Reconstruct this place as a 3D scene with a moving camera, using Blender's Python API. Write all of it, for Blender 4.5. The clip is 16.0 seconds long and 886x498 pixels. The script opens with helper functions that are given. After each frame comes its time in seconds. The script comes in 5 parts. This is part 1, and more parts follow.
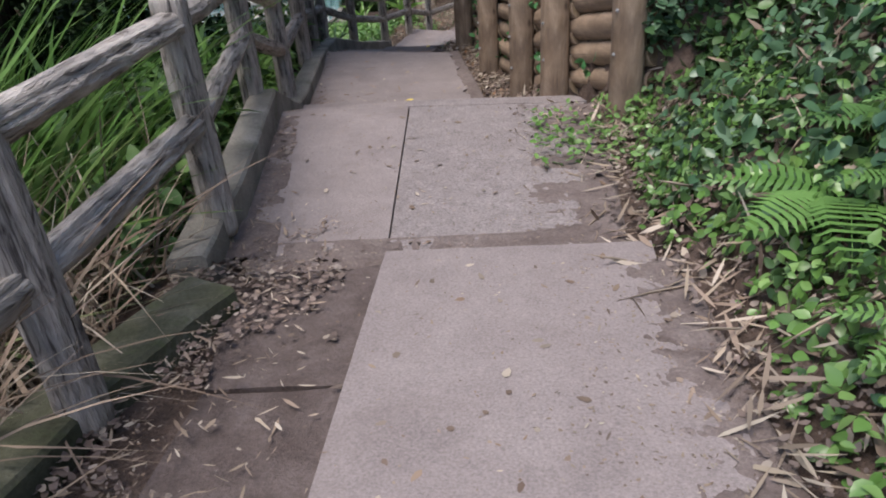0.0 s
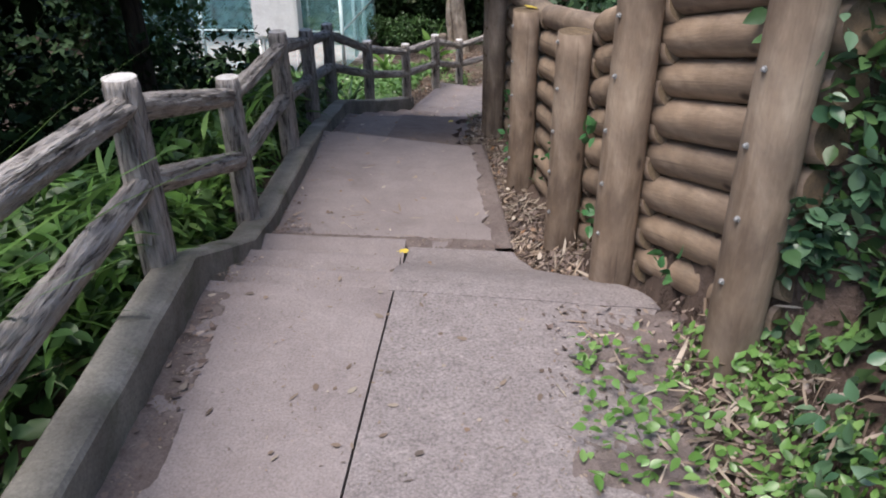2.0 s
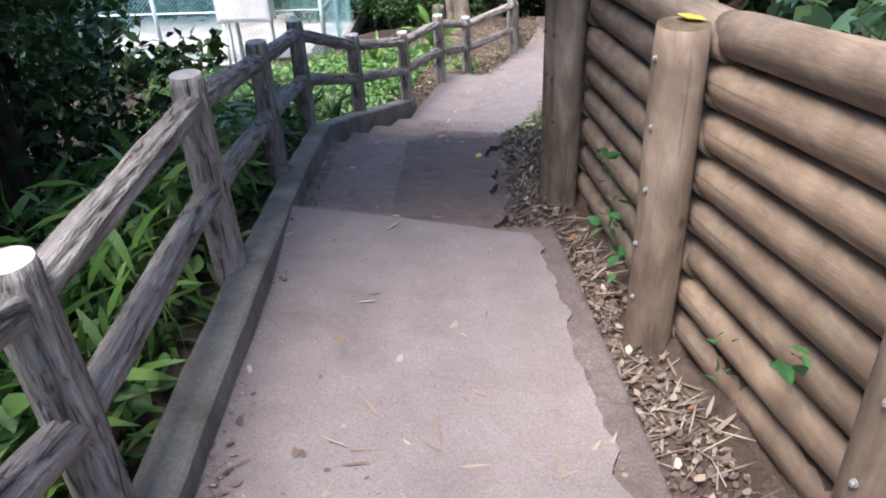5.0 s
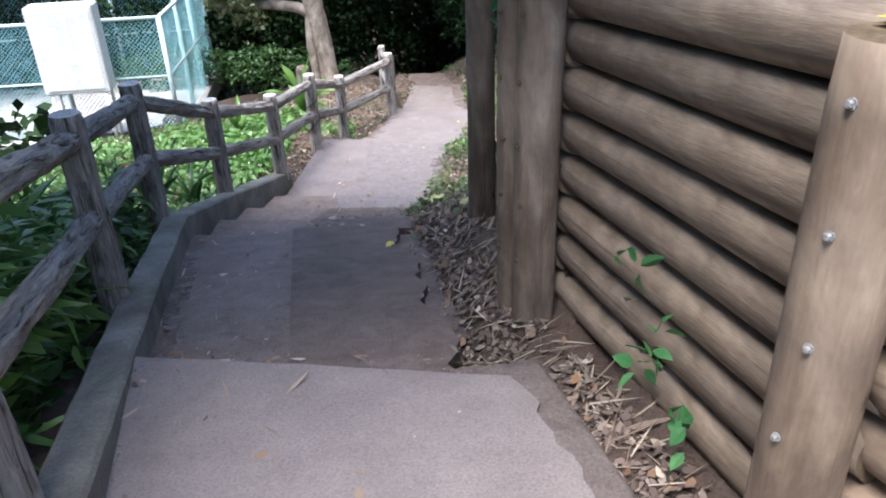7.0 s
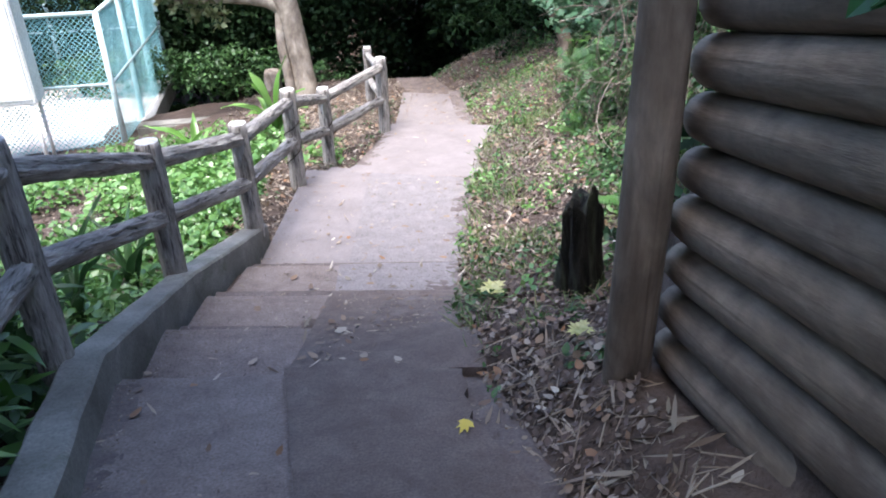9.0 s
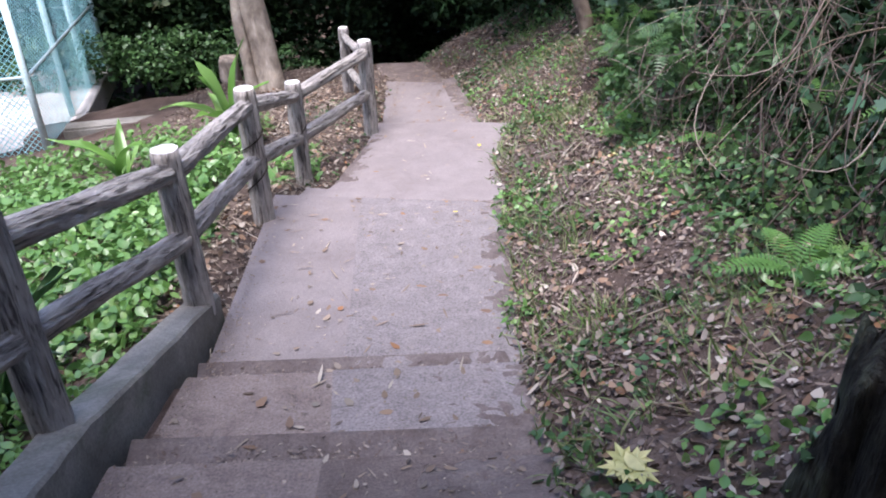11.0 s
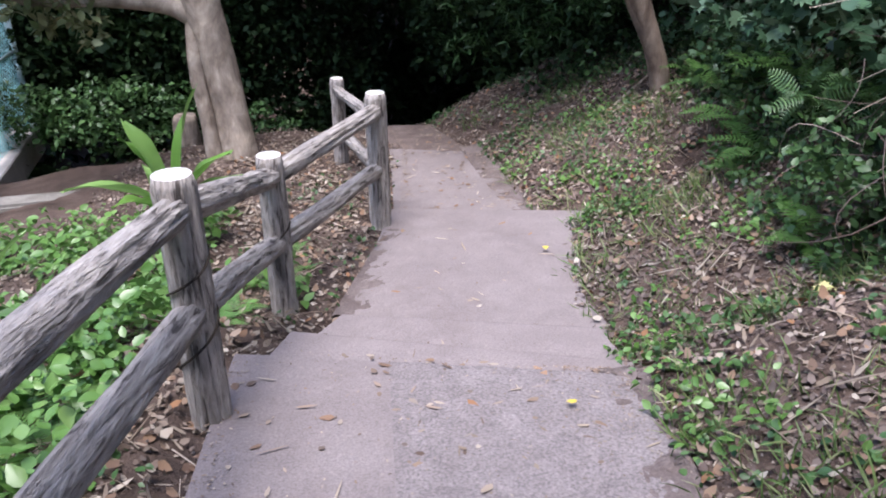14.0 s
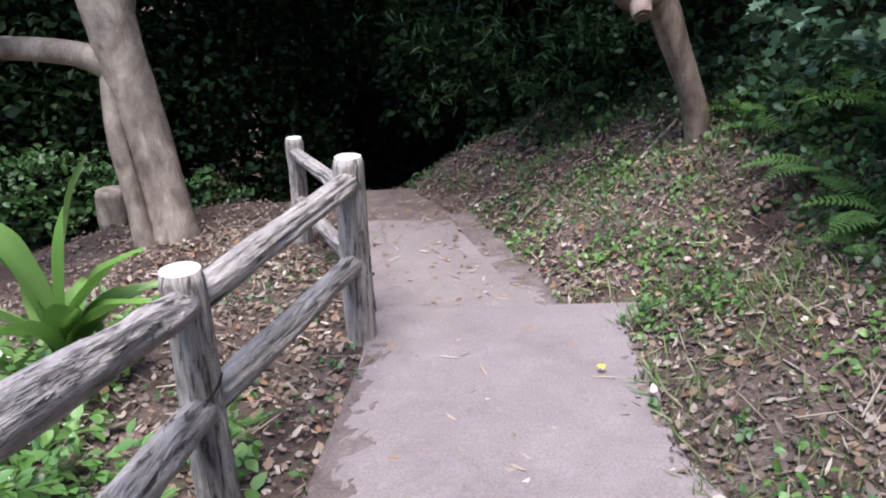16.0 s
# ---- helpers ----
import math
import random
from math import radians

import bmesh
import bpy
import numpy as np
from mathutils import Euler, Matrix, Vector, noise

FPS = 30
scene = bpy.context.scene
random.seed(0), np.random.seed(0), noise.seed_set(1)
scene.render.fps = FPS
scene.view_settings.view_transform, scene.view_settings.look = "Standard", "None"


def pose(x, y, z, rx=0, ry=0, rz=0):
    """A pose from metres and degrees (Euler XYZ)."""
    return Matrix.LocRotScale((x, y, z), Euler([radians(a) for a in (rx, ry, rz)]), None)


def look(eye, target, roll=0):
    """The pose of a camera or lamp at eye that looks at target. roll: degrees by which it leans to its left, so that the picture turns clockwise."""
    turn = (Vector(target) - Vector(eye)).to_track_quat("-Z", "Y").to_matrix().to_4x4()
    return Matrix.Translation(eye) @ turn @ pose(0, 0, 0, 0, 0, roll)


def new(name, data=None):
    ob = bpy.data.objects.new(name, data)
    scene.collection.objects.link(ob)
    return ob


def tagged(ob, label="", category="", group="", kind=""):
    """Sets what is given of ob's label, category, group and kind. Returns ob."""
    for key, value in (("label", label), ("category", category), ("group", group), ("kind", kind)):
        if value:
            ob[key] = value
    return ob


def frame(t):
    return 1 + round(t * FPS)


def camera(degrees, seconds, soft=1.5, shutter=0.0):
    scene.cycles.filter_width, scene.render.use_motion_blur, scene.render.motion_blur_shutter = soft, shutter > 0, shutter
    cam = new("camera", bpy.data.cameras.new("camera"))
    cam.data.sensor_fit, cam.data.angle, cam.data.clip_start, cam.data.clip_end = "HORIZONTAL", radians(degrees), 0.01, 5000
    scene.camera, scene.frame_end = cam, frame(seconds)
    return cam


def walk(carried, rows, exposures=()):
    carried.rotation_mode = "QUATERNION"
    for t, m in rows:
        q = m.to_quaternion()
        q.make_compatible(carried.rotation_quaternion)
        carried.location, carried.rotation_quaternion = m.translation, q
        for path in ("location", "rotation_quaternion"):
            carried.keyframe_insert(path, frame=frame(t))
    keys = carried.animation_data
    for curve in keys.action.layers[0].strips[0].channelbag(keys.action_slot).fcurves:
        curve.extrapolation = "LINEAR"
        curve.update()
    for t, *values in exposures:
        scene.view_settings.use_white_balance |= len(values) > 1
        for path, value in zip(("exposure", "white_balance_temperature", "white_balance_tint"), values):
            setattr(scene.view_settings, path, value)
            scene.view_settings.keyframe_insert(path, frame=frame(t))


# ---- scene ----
cam = camera(59.6, 16.0, 1.9)
PATH = [
    (0, (0.227, -0.048, 1.537), (0.123, 1.657, 0.496), -4.0),
    (0.5, (0.216, 0.516, 1.602), (0.062, 2.272, 0.657), -2.3),
    (1, (0.298, 1.054, 1.6), (0.144, 2.809, 0.653), -2.6),
    (1.5, (0.287, 1.582, 1.561), (0.154, 3.318, 0.578), -0.6),
    (2, (0.262, 2.078, 1.553), (0.103, 3.81, 0.564), -0.5),
    (2.5, (0.163, 2.494, 1.466), (-0.161, 4.2, 0.476), 0.1),
    (3, (0.036, 2.948, 1.358), (-0.301, 4.667, 0.393), -1.1),
    (3.5, (-0.063, 3.531, 1.231), (-0.496, 5.277, 0.357), -0.3),
    (4, (-0.161, 4.156, 1.182), (-0.44, 5.869, 0.187), 0.5),
    (4.5, (-0.234, 4.703, 1.168), (-0.436, 6.373, 0.086), -1.9),
    (7, (-0.611, 6.642, 0.618), (-0.422, 8.387, -0.341), -2.2),
    (7.5, (-0.706, 7.189, 0.545), (-0.416, 8.937, -0.382), -2.7),
    (8, (-0.759, 7.845, 0.44), (-0.562, 9.613, -0.476), -1.8),
    (8.5, (-0.826, 8.459, 0.309), (-0.6, 10.194, -0.66), -1.7),
    (10.8, (-0.973, 11.096, -0.345), (-0.587, 12.795, -1.328), -1.3),
    (11, (-0.919, 11.267, -0.393), (-0.571, 12.952, -1.412), -1.7),
    (11.5, (-0.963, 11.821, -0.507), (-0.522, 13.538, -1.433), -1.1),
    (12, (-0.893, 12.284, -0.655), (-0.527, 14.006, -1.605), -1.5),
    (12.5, (-0.86, 12.681, -0.803), (-0.458, 14.432, -1.683), -0.3),
    (13, (-0.84, 13.127, -0.938), (-0.402, 14.865, -1.824), 1.5),
    (13.5, (-0.873, 13.56, -1.084), (-0.404, 15.304, -1.944), 0.9),
    (14, (-0.897, 13.981, -1.191), (-0.458, 15.72, -2.075), -0.3),
    (14.5, (-0.855, 14.369, -1.371), (-0.335, 16.149, -2.118), -0.8),
    (15, (-0.817, 14.75, -1.502), (-0.359, 16.538, -2.271), -1.1),
    (15.5, (-0.772, 15.224, -1.562), (-0.323, 17.038, -2.276), -0.4),
    (16, (-0.689, 15.636, -1.59), (-0.148, 17.404, -2.352), -1.7),
]
walk(cam, [(t, look(eye, target, roll)) for t, eye, target, roll in PATH],
     [(0, 1.35, 6750, 12), (1.5, 1.48, 6700, 12), (3.0, 1.7, 6650, 12), (4.5, 2.12, 6550, 13), (7.0, 2.35, 6250, 10), (8.5, 2.7, 6200, 10), (11.0, 2.2, 6150, 18), (12.5, 1.95, 6150, 18), (16.0, 1.98, 6150, 16)])

# ---- world and light ----
world = bpy.data.worlds.new("sky")
scene.world = world
world.use_nodes = True
wn = world.node_tree
sky = wn.nodes.new("ShaderNodeTexSky")
sky.sky_type, sky.sun_disc = "NISHITA", False
sky.sun_elevation, sky.sun_rotation = radians(69), radians(213)
sky.dust_density, sky.air_density = 1.5, 1.0
wn.links.new(sky.outputs[0], wn.nodes["Background"].inputs[0])
wn.nodes["Background"].inputs[1].default_value = 0.13
sun_data = bpy.data.lights.new("sun", "SUN")
sun_data.energy, sun_data.angle, sun_data.color = 1.75, radians(30), (1.0, 0.95, 0.91)
sun = new("sun", sun_data)
sun.matrix_world = look((0, 0, 30), (5.2, 8.2, 4.0))

# ---- materials ----
rng = np.random.default_rng(7)


def nodes_of(name):
    m = bpy.data.materials.new(name)
    m.use_nodes = True
    nt = m.node_tree
    return m, nt, nt.nodes["Principled BSDF"]


def coords(nt, scale=(1, 1, 1)):
    tc = nt.nodes.new("ShaderNodeTexCoord")
    mp = nt.nodes.new("ShaderNodeMapping")
    mp.inputs["Scale"].default_value = scale
    nt.links.new(tc.outputs["Object"], mp.inputs["Vector"])
    return mp.outputs["Vector"]


def noise_node(nt, vec, scale, detail=6, rough=0.6, distortion=0.0):
    n = nt.nodes.new("ShaderNodeTexNoise")
    n.inputs["Scale"].default_value = scale
    n.inputs["Detail"].default_value = detail
    n.inputs["Roughness"].default_value = rough
    n.inputs["Distortion"].default_value = distortion
    nt.links.new(vec, n.inputs["Vector"])
    return n.outputs["Fac"]


def ramp(nt, fac, stops):
    r = nt.nodes.new("ShaderNodeValToRGB")
    el = r.color_ramp.elements
    while len(el) < len(stops):
        el.new(0.5)
    for e, (p, c) in zip(el, stops):
        e.position, e.color = p, (*c, 1)
    nt.links.new(fac, r.inputs["Fac"])
    return r.outputs["Color"]


def mixc(nt, a, b, fac, mode="MIX"):
    m = nt.nodes.new("ShaderNodeMix")
    m.data_type, m.blend_type = "RGBA", mode
    for sock, v in ((m.inputs[6], a), (m.inputs[7], b)):
        if isinstance(v, tuple):
            sock.default_value = (*v, 1)
        else:
            nt.links.new(v, sock)
    if isinstance(fac, float):
        m.inputs[0].default_value = fac
    else:
        nt.links.new(fac, m.inputs[0])
    return m.outputs[2]


def bump(nt, bsdf, heights, dist=0.01, strength=0.8):
    out = None
    for h in heights:
        b = nt.nodes.new("ShaderNodeBump")
        b.inputs["Strength"].default_value = strength
        b.inputs["Distance"].default_value = dist
        nt.links.new(h, b.inputs["Height"])
        if out is not None:
            nt.links.new(out, b.inputs["Normal"])
        out = b.outputs["Normal"]
    nt.links.new(out, bsdf.inputs["Normal"])


def surface(name, dark, mid, light, scale=3.0, fine=40.0, rough=0.9, stretch=(1, 1, 1), bump_d=0.006, spot=None, spot_at=(0.58, 0.7), spot_scale=1.3, grain=(0.62, 1.25)):
    """Rough mineral or wooden surface: two scales of colour variation, stains and relief."""
    m, nt, b = nodes_of(name)
    v = coords(nt, stretch)
    big = noise_node(nt, v, scale, 7, 0.62, 0.4)
    small = noise_node(nt, v, fine, 4, 0.7)
    col = ramp(nt, big, [(0.3, dark), (0.5, mid), (0.72, light)])
    grain = ramp(nt, small, [(0.3, (grain[0],) * 3), (0.7, (grain[1],) * 3)])
    col = mixc(nt, col, grain, 0.75, "MULTIPLY")
    if spot:
        patch = noise_node(nt, coords(nt), spot_scale, 8, 0.7, 0.8)
        col = mixc(nt, col, spot, ramp(nt, patch, [(spot_at[0], (0, 0, 0)), (spot_at[1], (0.85, 0.85, 0.85))]))
    nt.links.new(col, b.inputs["Base Color"])
    b.inputs["Roughness"].default_value = rough
    b.inputs["Specular IOR Level"].default_value = 0.25
    bump(nt, b, [small, big], bump_d)
    return m


def leafy(name, colours, rough=0.45, trans=0.25, objects=False, gloss=0.4):
    """Leaves: hue by island (or by object), a little light through the blade."""
    m, nt, b = nodes_of(name)
    if objects:
        src = nt.nodes.new("ShaderNodeObjectInfo").outputs["Random"]
    else:
        src = nt.nodes.new("ShaderNodeNewGeometry").outputs["Random Per Island"]
    n = len(colours)
    col = ramp(nt, src, [((i + 0.5) / n, c) for i, c in enumerate(colours)])
    v = coords(nt)
    col = mixc(nt, col, ramp(nt, noise_node(nt, v, 1.1, 4), [(0.3, (0.6, 0.65, 0.6)), (0.7, (1.25, 1.2, 1.1))]), 0.8, "MULTIPLY")
    nt.links.new(col, b.inputs["Base Color"])
    b.inputs["Roughness"].default_value = rough
    b.inputs["Specular IOR Level"].default_value = gloss
    if trans > 0:
        t = nt.nodes.new("ShaderNodeBsdfTranslucent")
        nt.links.new(col, t.inputs["Color"])
        mx = nt.nodes.new("ShaderNodeMixShader")
        mx.inputs[0].default_value = trans
        nt.links.new(b.outputs[0], mx.inputs[1])
        nt.links.new(t.outputs[0], mx.inputs[2])
        nt.links.new(mx.outputs[0], nt.nodes["Material Output"].inputs["Surface"])
    return m


def barky(name, dark, mid, light, around=26.0, along=2.2, depth=0.012, rough=0.9, by_object=0.3, knots=0.0, fibre=0.7, stops=(0.36, 0.5, 0.66)):
    """Bark or grain that runs along the local z axis of a log."""
    m, nt, b = nodes_of(name)
    v = coords(nt, (around, around, along))
    grooves = noise_node(nt, v, 1.0, 5, 0.55, 1.1)
    v2 = coords(nt)
    blot = noise_node(nt, v2, 4.0, 5, 0.6)
    fine = noise_node(nt, coords(nt, (90, 90, 12)), 1.0, 3, 0.6)
    col = ramp(nt, grooves, list(zip(stops, (dark, mid, light))))
    col = mixc(nt, col, ramp(nt, blot, [(0.3, (0.6, 0.6, 0.62)), (0.7, (1.2, 1.18, 1.12))]), 0.8, "MULTIPLY")
    col = mixc(nt, col, ramp(nt, fine, [(0.3, (0.72, 0.7, 0.68)), (0.7, (1.18, 1.17, 1.15))]), fibre, "MULTIPLY")
    if knots:
        vo = nt.nodes.new("ShaderNodeTexVoronoi")
        vo.inputs["Scale"].default_value = knots
        nt.links.new(coords(nt, (1, 1, 0.55)), vo.inputs["Vector"])
        col = mixc(nt, col, (0.05, 0.036, 0.028), ramp(nt, vo.outputs["Distance"], [(0.05, (0.9, 0.9, 0.9)), (0.12, (0, 0, 0))]))
        crack = noise_node(nt, coords(nt, (38, 38, 0.7)), 1.0, 2, 0.5, 0.2)
        col = mixc(nt, col, (0.06, 0.045, 0.035), ramp(nt, crack, [(0.68, (0, 0, 0)), (0.76, (0.5, 0.5, 0.5))]))
        stain = noise_node(nt, coords(nt, (2.2, 2.2, 1.1)), 1.6, 6, 0.65, 0.7)
        col = mixc(nt, col, ramp(nt, stain, [(0.35, (0.62, 0.58, 0.56)), (0.6, (1.1, 1.08, 1.06))]), 0.9, "MULTIPLY")
    info = nt.nodes.new("ShaderNodeObjectInfo").outputs["Random"]
    col = mixc(nt, col, ramp(nt, info, [(0.0, (0.7, 0.7, 0.7)), (1.0, (1.2, 1.17, 1.1))]), by_object, "MULTIPLY")
    nt.links.new(col, b.inputs["Base Color"])
    b.inputs["Roughness"].default_value = rough
    b.inputs["Specular IOR Level"].default_value = 0.25
    bump(nt, b, [fine, grooves], depth, 1.0)
    return m


M_SLAB = surface("path_concrete", (0.182, 0.157, 0.155), (0.21, 0.182, 0.179), (0.238, 0.209, 0.205), 3.4, 100, 0.85, bump_d=0.003, spot=(0.135, 0.11, 0.105), spot_at=(0.55, 0.8), grain=(0.58, 1.28))
M_SLAB_D = surface("earthy_concrete", (0.12, 0.092, 0.082), (0.15, 0.118, 0.107), (0.183, 0.148, 0.136), 6.0, 100, 0.88, bump_d=0.009, spot=(0.085, 0.065, 0.06), spot_at=(0.5, 0.78), spot_scale=4.0, grain=(0.5, 1.35))
M_DAMP = surface("damp_trodden_earth", (0.07, 0.053, 0.049), (0.1, 0.079, 0.074), (0.132, 0.107, 0.101), 6.0, 80, 0.9, bump_d=0.012, spot=(0.06, 0.045, 0.04), spot_at=(0.5, 0.75), spot_scale=4.0)
M_DIRTY = surface("dirt_covered_concrete", (0.165, 0.13, 0.118), (0.202, 0.164, 0.15), (0.24, 0.2, 0.185), 6.0, 85, 0.9, bump_d=0.008, spot=(0.118, 0.092, 0.087), spot_at=(0.5, 0.8), spot_scale=5.0, grain=(0.45, 1.4))
M_GRAVEL = surface("washed_aggregate_concrete", (0.172, 0.151, 0.15), (0.202, 0.179, 0.178), (0.235, 0.21, 0.208), 9.0, 75, 0.9, bump_d=0.007, spot=(0.15, 0.13, 0.128), spot_at=(0.56, 0.8), spot_scale=2.4, grain=(0.4, 1.5))
M_KERB = surface("mossy_kerb_concrete", (0.125, 0.116, 0.1), (0.205, 0.194, 0.172), (0.3, 0.288, 0.262), 2.5, 70, 0.9, bump_d=0.005, spot=(0.07, 0.085, 0.045), spot_at=(0.55, 0.72))
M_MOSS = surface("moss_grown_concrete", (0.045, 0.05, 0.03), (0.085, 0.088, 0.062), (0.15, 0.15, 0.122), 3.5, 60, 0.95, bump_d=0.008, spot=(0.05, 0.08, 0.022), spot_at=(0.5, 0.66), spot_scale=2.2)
M_SOIL = surface("forest_soil", (0.05, 0.035, 0.028), (0.095, 0.068, 0.056), (0.155, 0.118, 0.1), 2.4, 60, 0.95, bump_d=0.03, spot=(0.055, 0.065, 0.03), spot_scale=0.9, spot_at=(0.62, 0.75))
M_DUST = surface("dusty_earth", (0.105, 0.083, 0.077), (0.145, 0.118, 0.111), (0.185, 0.155, 0.148), 5.0, 70, 0.95, bump_d=0.012, spot=(0.07, 0.053, 0.048), spot_at=(0.55, 0.75), spot_scale=6.0)
M_BARK = barky("fake_wood_concrete", (0.085, 0.077, 0.074), (0.31, 0.29, 0.28), (0.5, 0.475, 0.462), 30.0, 4.6, 0.016, fibre=0.5, stops=(0.34, 0.43, 0.7))
M_CUT = surface("pale_cut_end", (0.4, 0.39, 0.37), (0.55, 0.54, 0.52), (0.64, 0.63, 0.61), 14, 90, 0.9, bump_d=0.003)
M_LOG = barky("treated_log", (0.262, 0.203, 0.157), (0.335, 0.267, 0.212), (0.42, 0.347, 0.282), 6, 1.6, 0.002, 0.72, 0.8, 4.5, 0.35)
# greyer, darker log colour for the far wall sections
M_LOGGREY = barky("grey_brown_log", (0.19, 0.156, 0.128), (0.265, 0.222, 0.186), (0.35, 0.302, 0.26), 7, 1.6, 0.003, 0.8, 0.8, 4.5, 0.35)
M_LOGEND = surface("log_end_grain", (0.07, 0.05, 0.035), (0.13, 0.095, 0.06), (0.2, 0.15, 0.1), 12, 90, 0.9)
M_TRUNK = barky("tree_bark", (0.27, 0.232, 0.195), (0.4, 0.35, 0.3), (0.52, 0.465, 0.4), 4.5, 3.2, 0.012, 0.9, 0.0, 1.6, 0.4)
M_LEANBARK = barky("leaning_tree_bark", (0.13, 0.1, 0.082), (0.22, 0.178, 0.148), (0.31, 0.26, 0.22), 6.0, 2.4, 0.012, 0.9, 0.0, 1.8, 0.5)
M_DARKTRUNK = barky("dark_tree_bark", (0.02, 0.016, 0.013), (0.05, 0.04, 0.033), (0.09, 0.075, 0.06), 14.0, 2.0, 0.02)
M_STEEL = surface("painted_steel", (0.5, 0.66, 0.66), (0.62, 0.77, 0.77), (0.7, 0.82, 0.82), 5, 60, 0.45, bump_d=0.001)
M_WHITE = surface("white_paint", (0.68, 0.68, 0.67), (0.78, 0.78, 0.77), (0.84, 0.84, 0.83), 2, 50, 0.6, bump_d=0.002)
M_BOLT = surface("zinc_bolt", (0.2, 0.2, 0.2), (0.3, 0.3, 0.3), (0.42, 0.42, 0.42), 60, 200, 0.5)
# woodland shade is put into this near-black leaf colour
L_SHADE = leafy("shade_dark_foliage", [(0.014, 0.03, 0.01), (0.022, 0.045, 0.016), (0.034, 0.066, 0.026), (0.018, 0.038, 0.02)], 0.6, 0.12, gloss=0.12)
L_MID = leafy("mid_foliage", [(0.04, 0.09, 0.028), (0.065, 0.14, 0.045), (0.05, 0.11, 0.05), (0.09, 0.175, 0.065)], 0.42, 0.25)
L_BRIGHT = leafy("bright_foliage", [(0.09, 0.2, 0.045), (0.14, 0.28, 0.075), (0.11, 0.23, 0.06), (0.19, 0.33, 0.11)], 0.36, 0.3, gloss=0.6)
L_IVY = leafy("ivy_foliage", [(0.045, 0.105, 0.058), (0.08, 0.16, 0.09), (0.035, 0.085, 0.042), (0.12, 0.2, 0.13)], 0.35, 0.15)
L_PALE = leafy("pale_foliage", [(0.16, 0.2, 0.1), (0.22, 0.25, 0.14), (0.12, 0.17, 0.07), (0.28, 0.28, 0.16)], 0.5, 0.3)
L_DRY = leafy("dry_leaves", [(0.14, 0.1, 0.08), (0.23, 0.18, 0.15), (0.09, 0.062, 0.05), (0.36, 0.31, 0.27), (0.16, 0.105, 0.075), (0.28, 0.24, 0.21), (0.11, 0.085, 0.075)], 0.8, 0.0)
L_STRAW = leafy("straw", [(0.33, 0.27, 0.22), (0.2, 0.15, 0.12), (0.48, 0.42, 0.37), (0.14, 0.1, 0.08), (0.26, 0.2, 0.165)], 0.8, 0.1)
L_GRASS = leafy("grass_blades", [(0.09, 0.16, 0.045), (0.14, 0.22, 0.075), (0.26, 0.27, 0.15), (0.11, 0.18, 0.06)], 0.45, 0.25)
L_MULCH = leafy("old_leaf_mulch", [(0.1, 0.072, 0.066), (0.16, 0.12, 0.112), (0.07, 0.05, 0.046), (0.21, 0.165, 0.152), (0.13, 0.095, 0.088), (0.3, 0.25, 0.225)], 0.8, 0.0)
L_YELLOW = leafy("yellow_leaf", [(0.6, 0.45, 0.04), (0.65, 0.5, 0.1)], 0.6, 0.1)

# ---- plan of the path: left and right edge and height along the way ----
ST = [(-4.0, -0.95, 0.95, 0.36), (2.8, -0.88, 0.95, -0.22), (2.86, -0.9, 0.78, -0.33), (5.2, -1.22, 1.0, -0.45), (6.47, -1.35, 0.24, -0.97),
      (9.4, -1.68, -0.1, -1.30), (9.46, -1.69, -0.26, -1.43), (12.2, -1.98, -0.33, -2.11), (12.24, -1.98, -0.32, -2.26), (12.92, -1.88, -0.25, -2.335), (12.96, -1.88, -0.24, -2.485), (13.6, -1.75, -0.1, -2.557), (13.64, -1.74, -0.1, -2.705), (14.4, -1.56, 0.05, -2.81), (14.44, -1.55, 0.05, -2.96), (17.15, -1.15, 0.75, -3.2),
      (17.85, -0.55, 0.87, -3.6), (19.4, 0.12, 1.5, -3.69), (19.5, 0.13, 1.26, -3.775), (22.4, 0.75, 1.58, -4.1), (23.6, 0.75, 1.3, -4.2), (26.0, 0.4, 1.4, -5.9), (34.0, -3.5, -1.0, -9.5)]
SY, SL, SR, SZ = (np.array(c) for c in zip(*ST))
KY, KK = [-4, 9, 12.2, 14.4, 17.5, 19.4, 22, 60], [0, -0.1, -0.18, -0.2, -0.4, -0.2, 0, 0]


def along(x, y):
    return y - np.interp(y, KY, KK) * np.clip(x - np.interp(y, SY, SL), -1.0, 2.5)


def path_z(x, y):
    a = along(x, y)
    ramp_z = np.interp(a, [12.2, 13.6], [-2.06, -2.57])
    return np.where((a > 12.2) & (a < 13.6) & (x > -1.12), ramp_z, np.interp(a, SY, SZ))


WALL = [(1.14, 4.58, -0.19, 1.85), (0.80, 5.51, -0.50, 1.8), (0.61, 6.44, -0.86, 1.34), (0.36, 7.91, -1.13, 1.40), (0.1, 9.64, -1.3, 1.64), (0.17, 11.3, -1.69, 1.55)]
WX, WY, WB, WH = (np.array(c) for c in zip(*WALL))


def bumps(x, y, s, a):
    return a * (np.sin(x * s + 1.3 * np.sin(y * s * 0.7)) * np.cos(y * s * 1.1 + 0.8 * np.sin(x * s * 1.3)))


